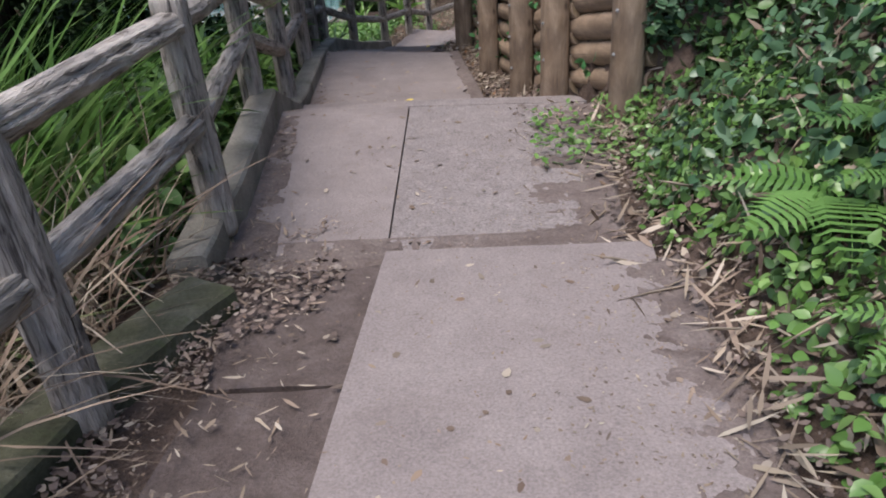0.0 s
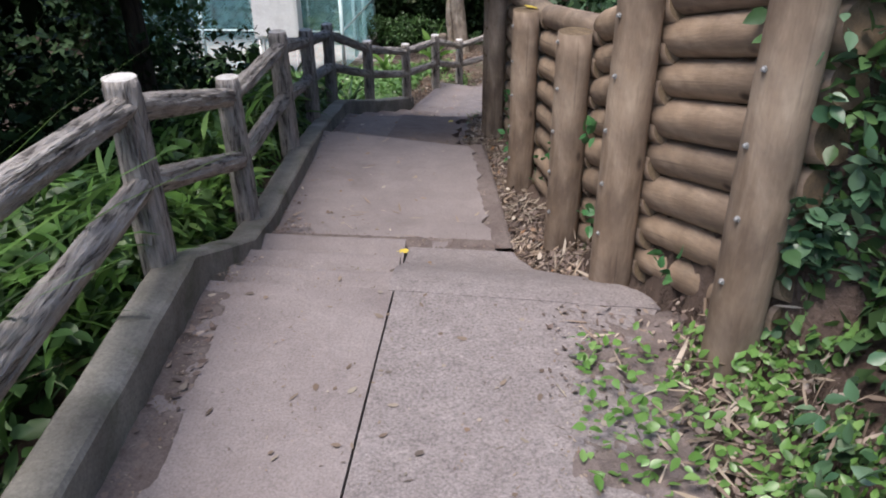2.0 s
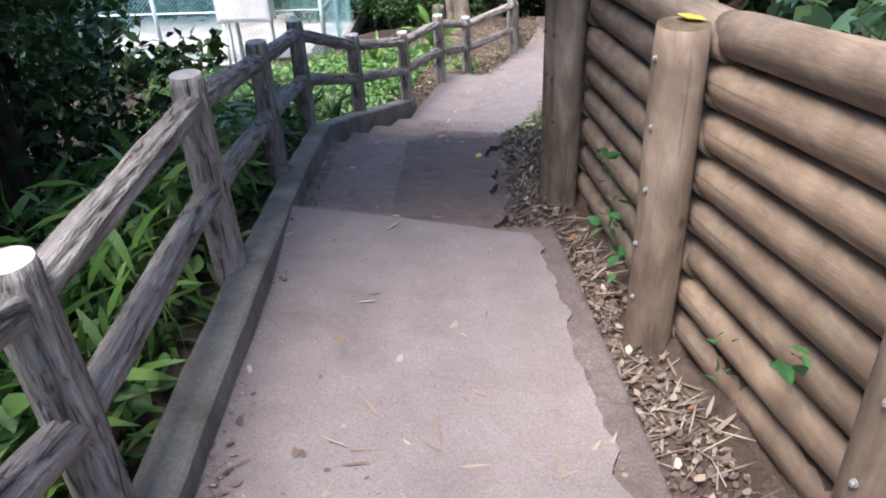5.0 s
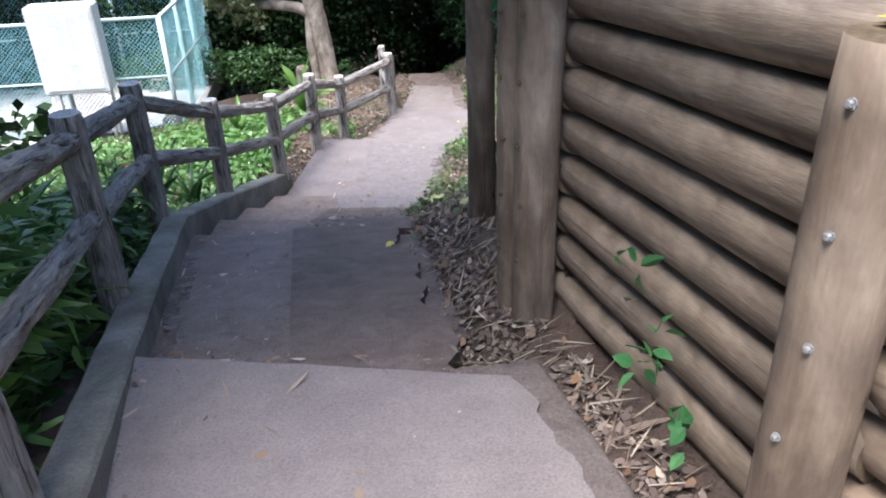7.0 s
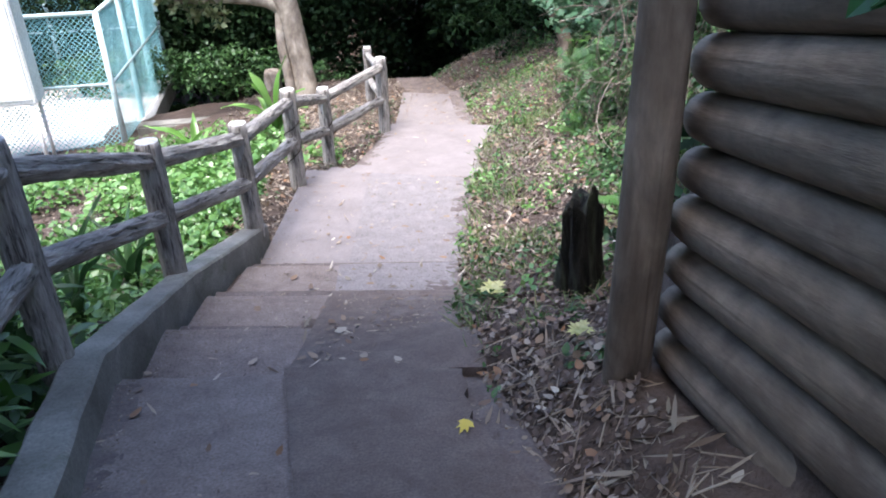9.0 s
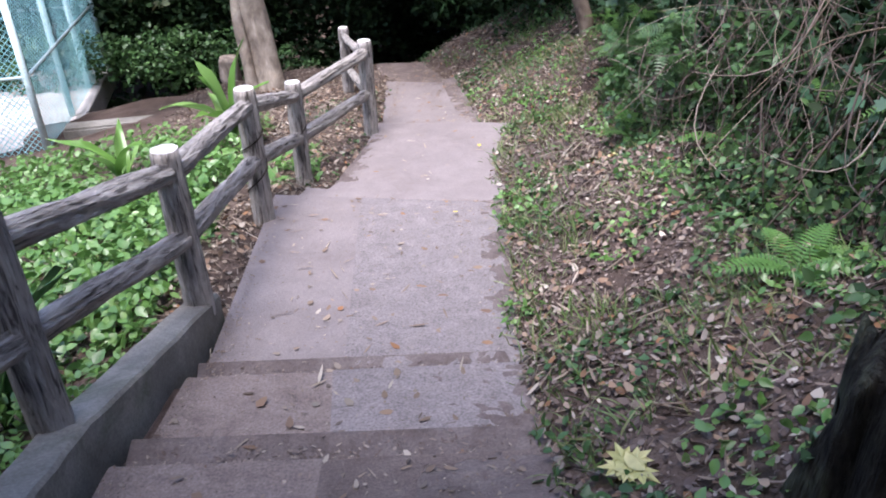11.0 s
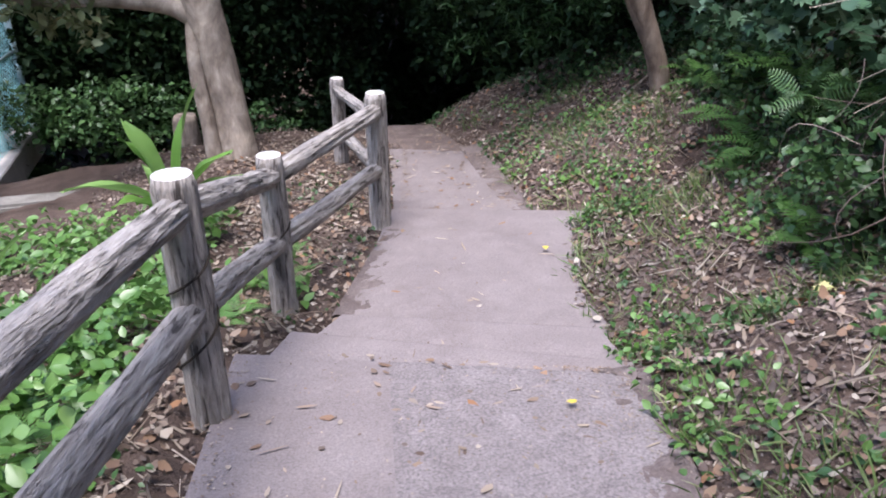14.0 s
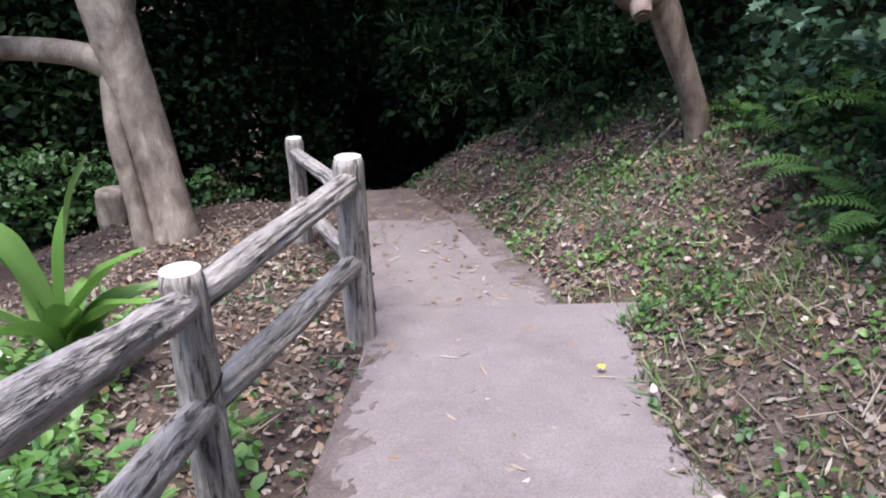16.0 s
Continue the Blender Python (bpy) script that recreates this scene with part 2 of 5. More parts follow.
def ground_z(x, y):
    """Height of the ground sheet."""
    x, y = np.asarray(x, float), np.asarray(y, float)
    zp = path_z(x, y) - 0.07
    left, right = np.interp(y, SY, SL), np.interp(y, SY, SR)
    d = np.maximum(x - right, 0)
    # open banks before and after the log wall
    near = np.clip(0.12 * np.minimum(d, 0.2) + 0.85 * np.maximum(d - 0.2, 0), 0, 5.5)
    far = 0.36 * np.minimum(d, 1.7) + 1.15 * np.clip(d - 1.7, 0, 3.0) + 0.3 * np.clip(d - 4.7, 0, 20)
    far2 = 0.45 * np.minimum(d, 3.0) + 0.8 * np.clip(d - 3.0, 0, 5)
    w2 = np.clip((y - 17.5) / 3, 0, 1)
    far = far * (1 - w2) + far2 * w2
    wx = np.interp(y, WY, WX)
    wtop = np.interp(y, WY, WB + WH) - 0.22 - zp
    rise = np.clip((x - wx - 0.16) / 0.12, 0, 1)
    foot = np.interp(y, WY, WB) - zp - 0.02
    frac = np.clip(d / np.maximum(wx - 0.05 - right, 0.2), 0, 1)
    held = frac * foot + rise * np.maximum(wtop - foot, 0) + 0.7 * np.clip(x - wx - 0.3, 0, 5)
    a = np.clip((y - 4.45) / 0.25, 0, 1)
    b = np.clip((y - 11.15) / 0.9, 0, 1)
    bank = near * (1 - a) + a * (held * (1 - b) + far * b)
    e = np.maximum(left - x, 0)
    drop = -0.32 * np.maximum(e - 0.25, 0) * np.clip((18 - y) / 5, 0, 1) - 0.11 * np.maximum(e - 1.7, 0) * np.clip((y - 16) / 3, 0, 1) + 0.07 * np.clip((y - 14.8) / 0.6, 0, 1) * np.clip(e / 0.15, 0, 1)
    z = zp + bank + drop + 0.05 * np.clip(d / 0.05, 0, 1) * (1 - a * (1 - b))
    z = np.where(x < left - 0.5, np.maximum(z, -4.62), z)
    rough = np.clip(np.maximum(d, e) / 0.4, 0, 1)
    z = z + rough * (bumps(x, y, 2.1, 0.045) + bumps(x + 3, y - 1, 5.3, 0.02))
    hill = np.clip((np.hypot(x - 0.5, y - 12) - 22) * 0.4, 0, 9)
    # beyond the crest the ground falls away into the wood
    fall = 0.75 * np.clip(y - 23.8, 0, 9) * np.clip((3.2 - x) / 1.6, 0, 1) * np.clip((x + 7.0) / 3.0, 0, 1)
    return z + hill - np.where(x > np.interp(y, SY, SR), fall, np.where(x < np.interp(y, SY, SL), fall, 0.0))


def part(name, bm, material, parent=None, label=""):
    me = bpy.data.meshes.new(name)
    bm.to_mesh(me)
    bm.free()
    mats = material if isinstance(material, (list, tuple)) else [material]
    for mt in mats:
        me.materials.append(mt)
    ob = new(name, me)
    ob.parent = parent
    if label:
        ob["label"] = label
    return ob


def raw(name, verts, faces, material, parent=None, smooth=False):
    me = bpy.data.meshes.new(name)
    me.from_pydata(np.asarray(verts).tolist() if not isinstance(verts, list) else verts, [], faces if isinstance(faces, list) else faces.tolist())
    me.materials.append(material)
    if smooth:
        me.polygons.foreach_set("use_smooth", [True] * len(me.polygons))
    me.update()
    ob = new(name, me)
    ob.parent = parent
    return ob


def thing(name, x, y, z, label, category, group="", kind=""):
    ob = new(name)
    ob.empty_display_size = 0.1
    ob.location = (x, y, z)
    bpy.context.view_layer.update()
    return tagged(ob, label, category, group, kind)


def under(ob, parent):
    """Hang ob, built in world coordinates, under parent."""
    ob.parent = parent
    ob.matrix_parent_inverse = Matrix.Translation(-parent.location)
    return ob


def sharpen(bm, limit=0.6):
    """Keep hard edges hard under smooth shading."""
    for e in bm.edges:
        if len(e.link_faces) == 2 and e.calc_face_angle(0) > limit:
            e.smooth = False


# ---- ground ----
def grade(lo, hi, step, far, growth=1.35):
    a = list(np.arange(lo, hi + step / 2, step))
    s, v = step, hi
    while v < far:
        s *= growth
        v += s
        a.append(v)
    s, v = step, lo
    while v > -far:
        s *= growth
        v -= s
        a.insert(0, v)
    return np.array(a)


gx, gy = grade(-4.2, 5.0, 0.11, 700), grade(-2.5, 26, 0.13, 700)
XX, YY = np.meshgrid(gx, gy)
ZZ = ground_z(XX, YY)
nx, ny = len(gx), len(gy)
idx = np.arange(nx * ny).reshape(ny, nx)
quads = np.stack([idx[:-1, :-1], idx[:-1, 1:], idx[1:, 1:], idx[1:, :-1]], -1).reshape(-1, 4)
ground = raw("ground", np.stack([XX, YY, ZZ], -1).reshape(-1, 3), quads, M_SOIL, smooth=True)
tagged(ground, "dark brown forest soil with scattered litter and moss", "ground", kind="structure")

# ---- path slabs and steps ----
pavement = thing("pavement", 0, 9, -1.5, "worn pinkish-grey concrete path with steps and broken edges", "path", kind="structure")


def slab(name, corners, thick, material, label="", rag=0.0, seed=0, sag=0.0):
    """A slab from its four top corners (front-left, front-right, back-right, back-left); rag frays the right edge."""
    r = random.Random(seed)
    c = [Vector(v) for v in corners]
    n, m = (40 if rag else 16), 8
    bm = bmesh.new()
    grid = []
    for i in range(n + 1):
        t = i / n
        a, b = c[0].lerp(c[3], t), c[1].lerp(c[2], t)
        if name == "ramp":
            s = t * t * (3 - 2 * t)
            a.z, b.z = c[0].z + (c[3].z - c[0].z) * (t ** sag if sag else s), c[1].z + (c[2].z - c[1].z) * s
        fray = (noise.noise((a.y * 2.3, seed * 3.1, 0)) + 0.7 * noise.noise((a.y * 6.1, seed, 4)) + 0.18 * noise.noise((a.y * 17, seed, 9))) * rag
        b = b + (b - a).normalized() * fray
        row = []
        for j in range(m + 1):
            p = a.lerp(b, j / m)
            p.z += 0.004 * noise.noise((p.x * 2, p.y * 2, seed))
            if i in (0, n):
                p.y += 0.012 * noise.noise((p.x * 5, seed, i))
                p.z -= 0.006 if name != "ramp" else 0
            row.append(bm.verts.new(p))
        grid.append(row)
    top = [bm.faces.new((grid[i][j], grid[i][j + 1], grid[i + 1][j + 1], grid[i + 1][j])) for i in range(n) for j in range(m)]
    for f in top:
        f.smooth = True
    ext = bmesh.ops.extrude_face_region(bm, geom=top)
    down = [v for v in ext["geom"] if isinstance(v, bmesh.types.BMVert)]
    for v in down:
        v.co.z -= thick
    bmesh.ops.recalc_face_normals(bm, faces=bm.faces)
    sharpen(bm)
    ob = part(name, bm, material, None, label)
    return under(ob, pavement)


slab("slab", [(-0.5, -3.5, 0.32), (0.98, -3.5, 0.32), (0.95, 2.86, -0.23), (-0.2, 2.84, -0.22)], 0.2, M_SLAB, rag=0.08, seed=2)
slab("slab", [(-0.74, 1.93, -0.19), (-0.245, 1.9, -0.16), (-0.21, 2.76, -0.235), (-0.84, 2.62, -0.255)], 0.1, M_DAMP, "broken dirt-covered concrete piece", rag=0.012, seed=1)
slab("slab", [(-0.85, 0.1, -0.02), (-0.335, 0.0, 0.0), (-0.25, 1.88, -0.16), (-0.74, 1.9, -0.187)], 0.1, M_DAMP, "broken dirt-covered concrete piece", rag=0.012, seed=31)
slab("slab", [(-0.86, 2.87, -0.335), (-0.225, 2.9, -0.335), (-0.265, 5.19, -0.45), (-1.22, 5.2, -0.45)], 0.2, M_SLAB, rag=0.0, seed=3)
slab("slab", [(-0.215, 2.9, -0.335), (0.74, 2.9, -0.335), (1.0, 5.12, -0.45), (-0.255, 5.19, -0.45)], 0.2, M_GRAVEL, rag=0.14, seed=4)
slab("step", [(-1.24, 5.19, -0.585), (-0.3, 5.19, -0.585), (-0.32, 5.58, -0.60), (-1.28, 5.6, -0.60)], 0.25, M_SLAB, seed=5)
slab("step", [(-1.28, 5.57, -0.725), (-0.32, 5.57, -0.725), (-0.35, 6.0, -0.74), (-1.32, 6.02, -0.74)], 0.25, M_SLAB, seed=6)
slab("step", [(-1.32, 6.0, -0.86), (-0.35, 6.0, -0.86), (-0.38, 6.45, -0.875), (-1.36, 6.46, -0.875)], 0.25, M_SLAB, seed=7)
slab("ramp", [(-0.285, 5.17, -0.447), (1.0, 5.1, -0.447), (0.3, 6.42, -0.93), (-0.37, 6.46, -0.94)], 0.25, M_GRAVEL, rag=0.05, seed=8)
slab("slab", [(-1.36, 6.46, -0.975), (0.2, 6.44, -0.965), (-0.1, 8.98, -1.245), (-1.68, 9.46, -1.30)], 0.25, M_SLAB, rag=0.08, seed=9)
slab("slab", [(-1.70, 9.44, -1.43), (-0.963, 9.33, -1.42), (-1.183, 12.05, -2.09), (-1.98, 12.2, -2.11)], 0.22, M_DIRTY, rag=0.0, seed=10)
slab("patch", [(-0.98, 9.2, -1.31), (-0.24, 8.97, -1.275), (-0.42, 11.85, -2.02), (-1.18, 12.06, -2.055)], 0.25, M_SLAB_D, "dark damp concrete patch", rag=0.1, seed=11)
NOSING = [(-1.98, 12.2, -2.11), (-1.88, 12.92, -2.335), (-1.75, 13.6, -2.557), (-1.56, 14.4, -2.81)]
for i, ((xa, ya, za), (xb, yb, zb)) in enumerate(zip(NOSING, NOSING[1:])):
    ja, jb = -1.16 + 0.1 * i, -1.06 + 0.1 * i
    slab("step", [(xa, ya - 0.02, za - 0.15), (ja, ya - 0.02 - 0.19 * (ja - xa), za - 0.15), (jb, yb - 0.19 * (jb - xb), zb), (xb, yb, zb)], 0.3, M_DIRTY, seed=12 + i)
slab("ramp", [(-1.17, 12.03, -2.06), (-0.25, 11.83, -2.03), (-0.1, 13.28, -2.55), (-0.96, 13.44, -2.56)], 0.25, M_SLAB_D, rag=0.08, seed=17, sag=0.9)
slab("step", [(-0.955, 13.42, -2.7), (-0.06, 13.25, -2.69), (0.06, 14.1, -2.8), (-0.865, 14.27, -2.805)], 0.3, M_GRAVEL, rag=0.07, seed=16)
slab("slab", [(-1.56, 14.38, -2.96), (-0.832, 14.25, -2.955), (-0.412, 16.88, -3.2), (-1.1, 17.13, -3.2)], 0.25, M_SLAB, seed=18)
slab("slab", [(-0.842, 14.24, -2.95), (0.06, 14.08, -2.94), (0.75, 16.45, -3.194), (-0.422, 16.88, -3.194)], 0.25, M_GRAVEL, rag=0.08, seed=19)
slab("step", [(-1.05, 17.12, -3.34), (0.78, 16.43, -3.34), (0.8, 16.78, -3.35), (-0.82, 17.5, -3.35)], 0.3, M_SLAB, rag=0.04, seed=20)
slab("step", [(-0.82, 17.48, -3.47), (0.8, 16.76, -3.47), (0.84, 17.32, -3.48), (-0.52, 17.82, -3.48)], 0.3, M_SLAB, rag=0.04, seed=21)
slab("slab", [(-0.54, 17.8, -3.59), (0.86, 17.3, -3.58), (1.64, 19.3, -3.69), (0.12, 19.76, -3.70)], 0.25, M_SLAB, rag=0.06, seed=22)
slab("slab", [(0.14, 19.7, -3.79), (1.22, 19.38, -3.775), (1.55, 22.0, -4.08), (0.6, 22.42, -4.1)], 0.25, M_SLAB, rag=0.06, seed=23)
slab("slab", [(0.5, 22.4, -4.15), (1.5, 21.95, -4.13), (1.3, 23.5, -4.19), (0.62, 23.66, -4.2)], 0.25, M_SLAB_D, rag=0.06, seed=24)

def crust(name, label, at, n, m, reach, seed, material):
    """Thin crust of earth that thins out unevenly, so that the concrete shows through; at(u, k) gives its points."""
    V, F = [], []
    for i in range(n + 1):
        w = 0.75 + 0.9 * noise.noise((i * 0.11, seed, 1)) + 0.4 * noise.noise((i * 0.4, seed, 5))
        for j in range(m + 1):
            k = j / m
            x, y, z = at(i / n, k * reach)
            h = 0.004 + 0.010 * (1 - 1.5 * k / max(w, 0.15)) + 0.010 * noise.noise((x * 14, y * 14, seed)) + 0.009 * noise.noise((x * 37, y * 37, seed))
            V.append((x, y, z + (max(h, -0.02) if 0 < j < m else -0.01)))
    for i in range(n):
        for j in range(m):
            a = (m + 1) * i + j
            F.append((a, a + 1, a + m + 2, a + m + 1))
    ob = raw(name, V, F, material, smooth=True)
    return tagged(ob, label, "earth", kind="stuff")


def earth_drift(x0, y0, x1, y1, z, reach, seed):
    """Trodden earth gathered at the back of a tread; also paints in the riser's shade."""
    at = lambda u, k: (x0 + (x1 - x0) * u, y0 + (y1 - y0) * u + k, z + 0.003)
    return crust("earth_drift", "brown trodden earth at the back of a step, also painting in its shade", at, int(abs(x1 - x0) / 0.02), 12, reach * 1.3, seed, M_DUST)


for i, (x0, y0, x1, y1, z, w) in enumerate([(-1.24, 5.2, -0.3, 5.2, -0.588, 0.06), (-1.29, 5.585, -0.33, 5.585, -0.727, 0.07), (-1.33, 6.03, -0.36, 6.01, -0.863, 0.07), (-1.37, 6.47, 0.2, 6.46, -0.972, 0.15), (-0.86, 2.88, 0.62, 2.9, -0.335, 0.2),
                                            (-1.7, 9.46, -0.97, 9.35, -1.432, 0.08), (-1.97, 12.2, -1.17, 12.04, -2.265, 0.12), (-1.87, 12.92, -1.06, 12.76, -2.49, 0.2), (-1.74, 13.6, -0.1, 13.28, -2.712, 0.24),
                                            (-1.55, 14.4, 0.05, 14.1, -2.968, 0.24), (-1.03, 17.13, 0.76, 16.46, -3.343, 0.07), (-0.8, 17.5, 0.78, 16.8, -3.474, 0.07), (-0.52, 17.82, 0.84, 17.34, -3.592, 0.09), (0.15, 19.77, 1.22, 19.44, -3.783, 0.09), (0.6, 22.43, 1.5, 22.02, -4.168, 0.12)]):
    earth_drift(x0, y0, x1, y1, z, w, i * 2.7)


def edge_earth(side, y0, y1, reach, seed):
    """Earth washed over the edge of the concrete."""
    def at(u, k):
        y = y0 + (y1 - y0) * u
        x = float(np.interp(y, SY, SR if side > 0 else SL)) + side * (0.1 - k)
        return x, y, float(path_z(x, y)) + 0.003
    return crust("edge_earth", "brown earth washed over the edge of the concrete", at, int((y1 - y0) / 0.022), 18, 0.1 + reach * 1.5, seed, M_DUST)


edge_earth(1, -0.8, 2.78, 0.13, 3.1)
edge_earth(1, 2.95, 5.1, 0.26, 7.7)
edge_earth(1, 6.55, 9.1, 0.18, 5.2)
edge_earth(1, 9.6, 14.3, 0.3, 9.4)
edge_earth(1, 14.75, 17.0, 0.08, 12.4)
edge_earth(1, 18.0, 19.2, 0.14, 15.1)
edge_earth(1, 19.6, 22.2, 0.12, 18.9)
edge_earth(-1, 3.0, 5.1, 0.12, 21.3)
edge_earth(-1, 9.6, 12.1, 0.1, 23.3)
edge_earth(-1, 18.0, 19.3, 0.16, 28.5)

# ---- kerb ----
KERB = [(-1.06, 2.75, -0.165), (-1.1, 3.6, -0.18), (-1.25, 5.05, -0.23), (-1.3, 5.45, -0.42), (-1.36, 6.1, -0.72), (-1.43, 6.64, -0.87), (-1.57, 8.33, -1.03), (-1.83, 10.25, -1.46), (-2.04, 12.09, -1.88),
        (-1.9, 13.75, -2.44), (-1.55, 15.08, -2.83), (-1.53, 15.2, -2.85)]


def kerb(name, pts, w, h, seed, label, material):
    bm = bmesh.new()
    rows = []
    P = [Vector(p) for p in pts]
    fine = []
    for a, b in zip(P, P[1:]):
        n = max(1, int((b - a).length / 0.12))
        fine += [a.lerp(b, i / n) for i in range(n)]
    fine.append(P[-1])
    for i, p in enumerate(fine):
        t = (fine[min(i + 1, len(fine) - 1)] - fine[max(i - 1, 0)])
        s = Vector((t.y, -t.x, 0)).normalized()
        k = 0.012 * noise.noise((p.y * 3, seed, 0))
        prof = [(-w / 2, -h), (-w / 2, -0.015), (-w / 2 + 0.015, 0), (0, 0.002), (w / 2 - 0.014, 0), (w / 2, -0.016), (w / 2 + 0.004, -h)]
        rows.append([bm.verts.new(p + s * (a + k) + Vector((0, 0, b + 0.008 * noise.noise((p.y * 7, a * 9, seed))))) for a, b in prof])
    for r0, r1 in zip(rows, rows[1:]):
        for j in range(len(r0) - 1):
            bm.faces.new((r0[j], r0[j + 1], r1[j + 1], r1[j])).smooth = True
    bm.faces.new(rows[0])
    bm.faces.new(rows[-1][::-1])
    bmesh.ops.recalc_face_normals(bm, faces=bm.faces)
    sharpen(bm, 0.4)
    return tagged(part(name, bm, material), label, "kerb", kind="structure")


kerb("kerb", KERB, 0.18, 0.36, 1, "weathered grey-green concrete kerb carrying fence posts", M_KERB)
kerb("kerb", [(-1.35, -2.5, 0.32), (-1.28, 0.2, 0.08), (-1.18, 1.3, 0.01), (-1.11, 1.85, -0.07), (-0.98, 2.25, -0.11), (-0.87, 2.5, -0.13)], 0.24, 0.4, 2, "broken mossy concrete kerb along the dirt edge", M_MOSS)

# ---- log fence ----
def log_mesh(length, r0, r1, seg, rings, amp, seed, taper_end=0.0):
    """A log along +z with bark ridges; its cut ends take the second material."""
    bm = bmesh.new()
    loops = []
    for i in range(rings + 1):
        t = i / rings
        z = t * length
        r = r0 + (r1 - r0) * t
        if taper_end and (i == 0 or i == rings):
            r *= 1 - taper_end
        loop = []
        for j in range(seg):
            a = 2 * math.pi * j / seg
            k = noise.noise((math.cos(a) * 2.2 + seed, math.sin(a) * 2.2, z * 1.4)) + 0.7 * noise.noise((math.cos(a) * 6, math.sin(a) * 6 + seed, z * 2.5))
            g = abs(noise.noise((math.cos(a) * 4.2 + seed, math.sin(a) * 4.2, z * 1.1 + seed)))
            if t in (0.0, 1.0):
                k *= 0.2
                g = 0.15
            rr = r * (1 + amp * k) + (0.016 * min(g, 0.3) / 0.3 - 0.008) * (amp > 0.05)
            bend = 0.012 * noise.noise((seed, z * 0.9, 2))
            loop.append(bm.verts.new((rr * math.cos(a) + bend, rr * math.sin(a), z)))
        loops.append(loop)
    for l0, l1 in zip(loops, loops[1:]):
        for j in range(seg):
            k = (j + 1) % seg
            bm.faces.new((l0[j], l0[k], l1[k], l1[j])).smooth = True
    for loop, flip in ((loops[0], True), (loops[-1], False)):
        f = bm.faces.new(loop[::-1] if flip else loop)
        f.material_index = 1
    return bm


def turned(a, b):
    a, b = Vector(a), Vector(b)
    return Matrix.Translation(a) @ (b - a).to_track_quat("Z", "Y").to_matrix().to_4x4()


POSTS = [(-1.1, -0.1, 0.2, 0.98), (-1.04, 1.72, -0.03, 1.0), (-1.03, 3.18, -0.17, 1.03), (-1.31, 5.0, -0.22, 0.845), (-1.49, 6.64, -0.87, 0.99), (-1.66, 8.33, -1.02, 1.0), (-1.945, 10.25, -1.45, 0.97), (-2.15, 12.09, -1.87, 1.01),
         (-1.95, 13.75, -2.44, 0.93), (-1.54, 15.08, -2.82, 0.92), (-1.19, 16.63, -3.1, 0.97), (-0.835, 18.13, -3.55, 0.95), (-0.015, 19.43, -3.68, 1.04)]
fence = thing("log_fence", -1.5, 8, -1.3, "weathered grey rustic log-pattern fence with bark grooves", "fence")


def post(x, y, z, h, seed, owner, r=0.073):
    ob = part("post", log_mesh(h + 0.12, r * 1.03, r * 0.97, 40, 26, 0.055, seed, 0.04), [M_BARK, M_CUT])
    ob.matrix_world = pose(x, y, z - 0.12, 0, 0, 0)
    for p in ob.data.polygons:
        p.use_smooth = p.material_index == 0
    under(ob, owner)
    return ob


def rail(name, a, b, seed, owner, r=0.056):
    a, b = Vector(a), Vector(b)
    ob = part(name, log_mesh((b - a).length, r, r * 0.95, 32, max(8, int((b - a).length * 20)), 0.09, seed, 0.08), [M_BARK, M_CUT])
    ob.matrix_world = turned(a, b)
    under(ob, owner)
    return ob


for i, (x, y, z, h) in enumerate(POSTS):
    post(x, y, z, h, i * 3.7, fence)
for i, (p, q) in enumerate(zip(POSTS, POSTS[1:])):
    rail("top_rail", (p[0], p[1], p[2] + p[3] - 0.13), (q[0], q[1], q[2] + q[3] - 0.13), 50 + i * 2.3, fence)
    rail("lower_rail", (p[0], p[1], p[2] + p[3] * 0.44), (q[0], q[1], q[2] + q[3] * 0.44), 90 + i * 2.9, fence)
side_fence = thing("log_fence", 0, 20, -3.7, "weathered grey rustic log fence turning downhill", "fence")
SIDE = [(0.02, 19.75, -3.75, 0.93), (-0.03, 21.78, -4.05, 0.96)]
for i, (x, y, z, h) in enumerate(SIDE):
    post(x, y, z, h, 200 + i, side_fence, 0.066)
for k in (0.87, 0.45):
    (x0, y0, z0, h0), (x1, y1, z1, h1) = SIDE
    rail("rail", (x0, y0, z0 + h0 * k), (x1, y1, z1 + h1 * k), 210 + k, side_fence, 0.047)

# ---- log retaining wall ----
wall = thing("log_retaining_wall", 0.5, 8, -1.2, "brown treated-log retaining wall with bolted upright posts", "wall")
LOGR, PITCH = 0.094, 0.184


def bolt_mesh():
    bm = bmesh.new()
    bmesh.ops.create_cone(bm, cap_ends=True, segments=8, radius1=0.012, radius2=0.012, depth=0.004)
    head = bmesh.ops.create_cone(bm, cap_ends=True, segments=6, radius1=0.008, radius2=0.007, depth=0.012)
    bmesh.ops.translate(bm, verts=head["verts"], vec=(0, 0, 0.006))
    return bm


BOLT = bpy.data.meshes.new("bolt")
_b = bolt_mesh()
_b.to_mesh(BOLT)
_b.free()
BOLT.materials.append(M_BOLT)
# dark bolt meshes standing in for the holes in the far posts
BOLT_HOLE = BOLT.copy()
BOLT_HOLE.materials.clear()
BOLT_HOLE.materials.append(M_LOGEND)
UPRIGHTS = [(x, y, b, h, 0.105) for x, y, b, h in WALL]
UPRIGHTS[4] = (0.07, 9.735, -1.32, 1.66, 0.096)
UPRIGHTS[5] = (0.17, 11.3, -1.69, 1.55, 0.09)
UPRIGHTS.append((0.105, 9.545, -1.29, 1.64, 0.096))
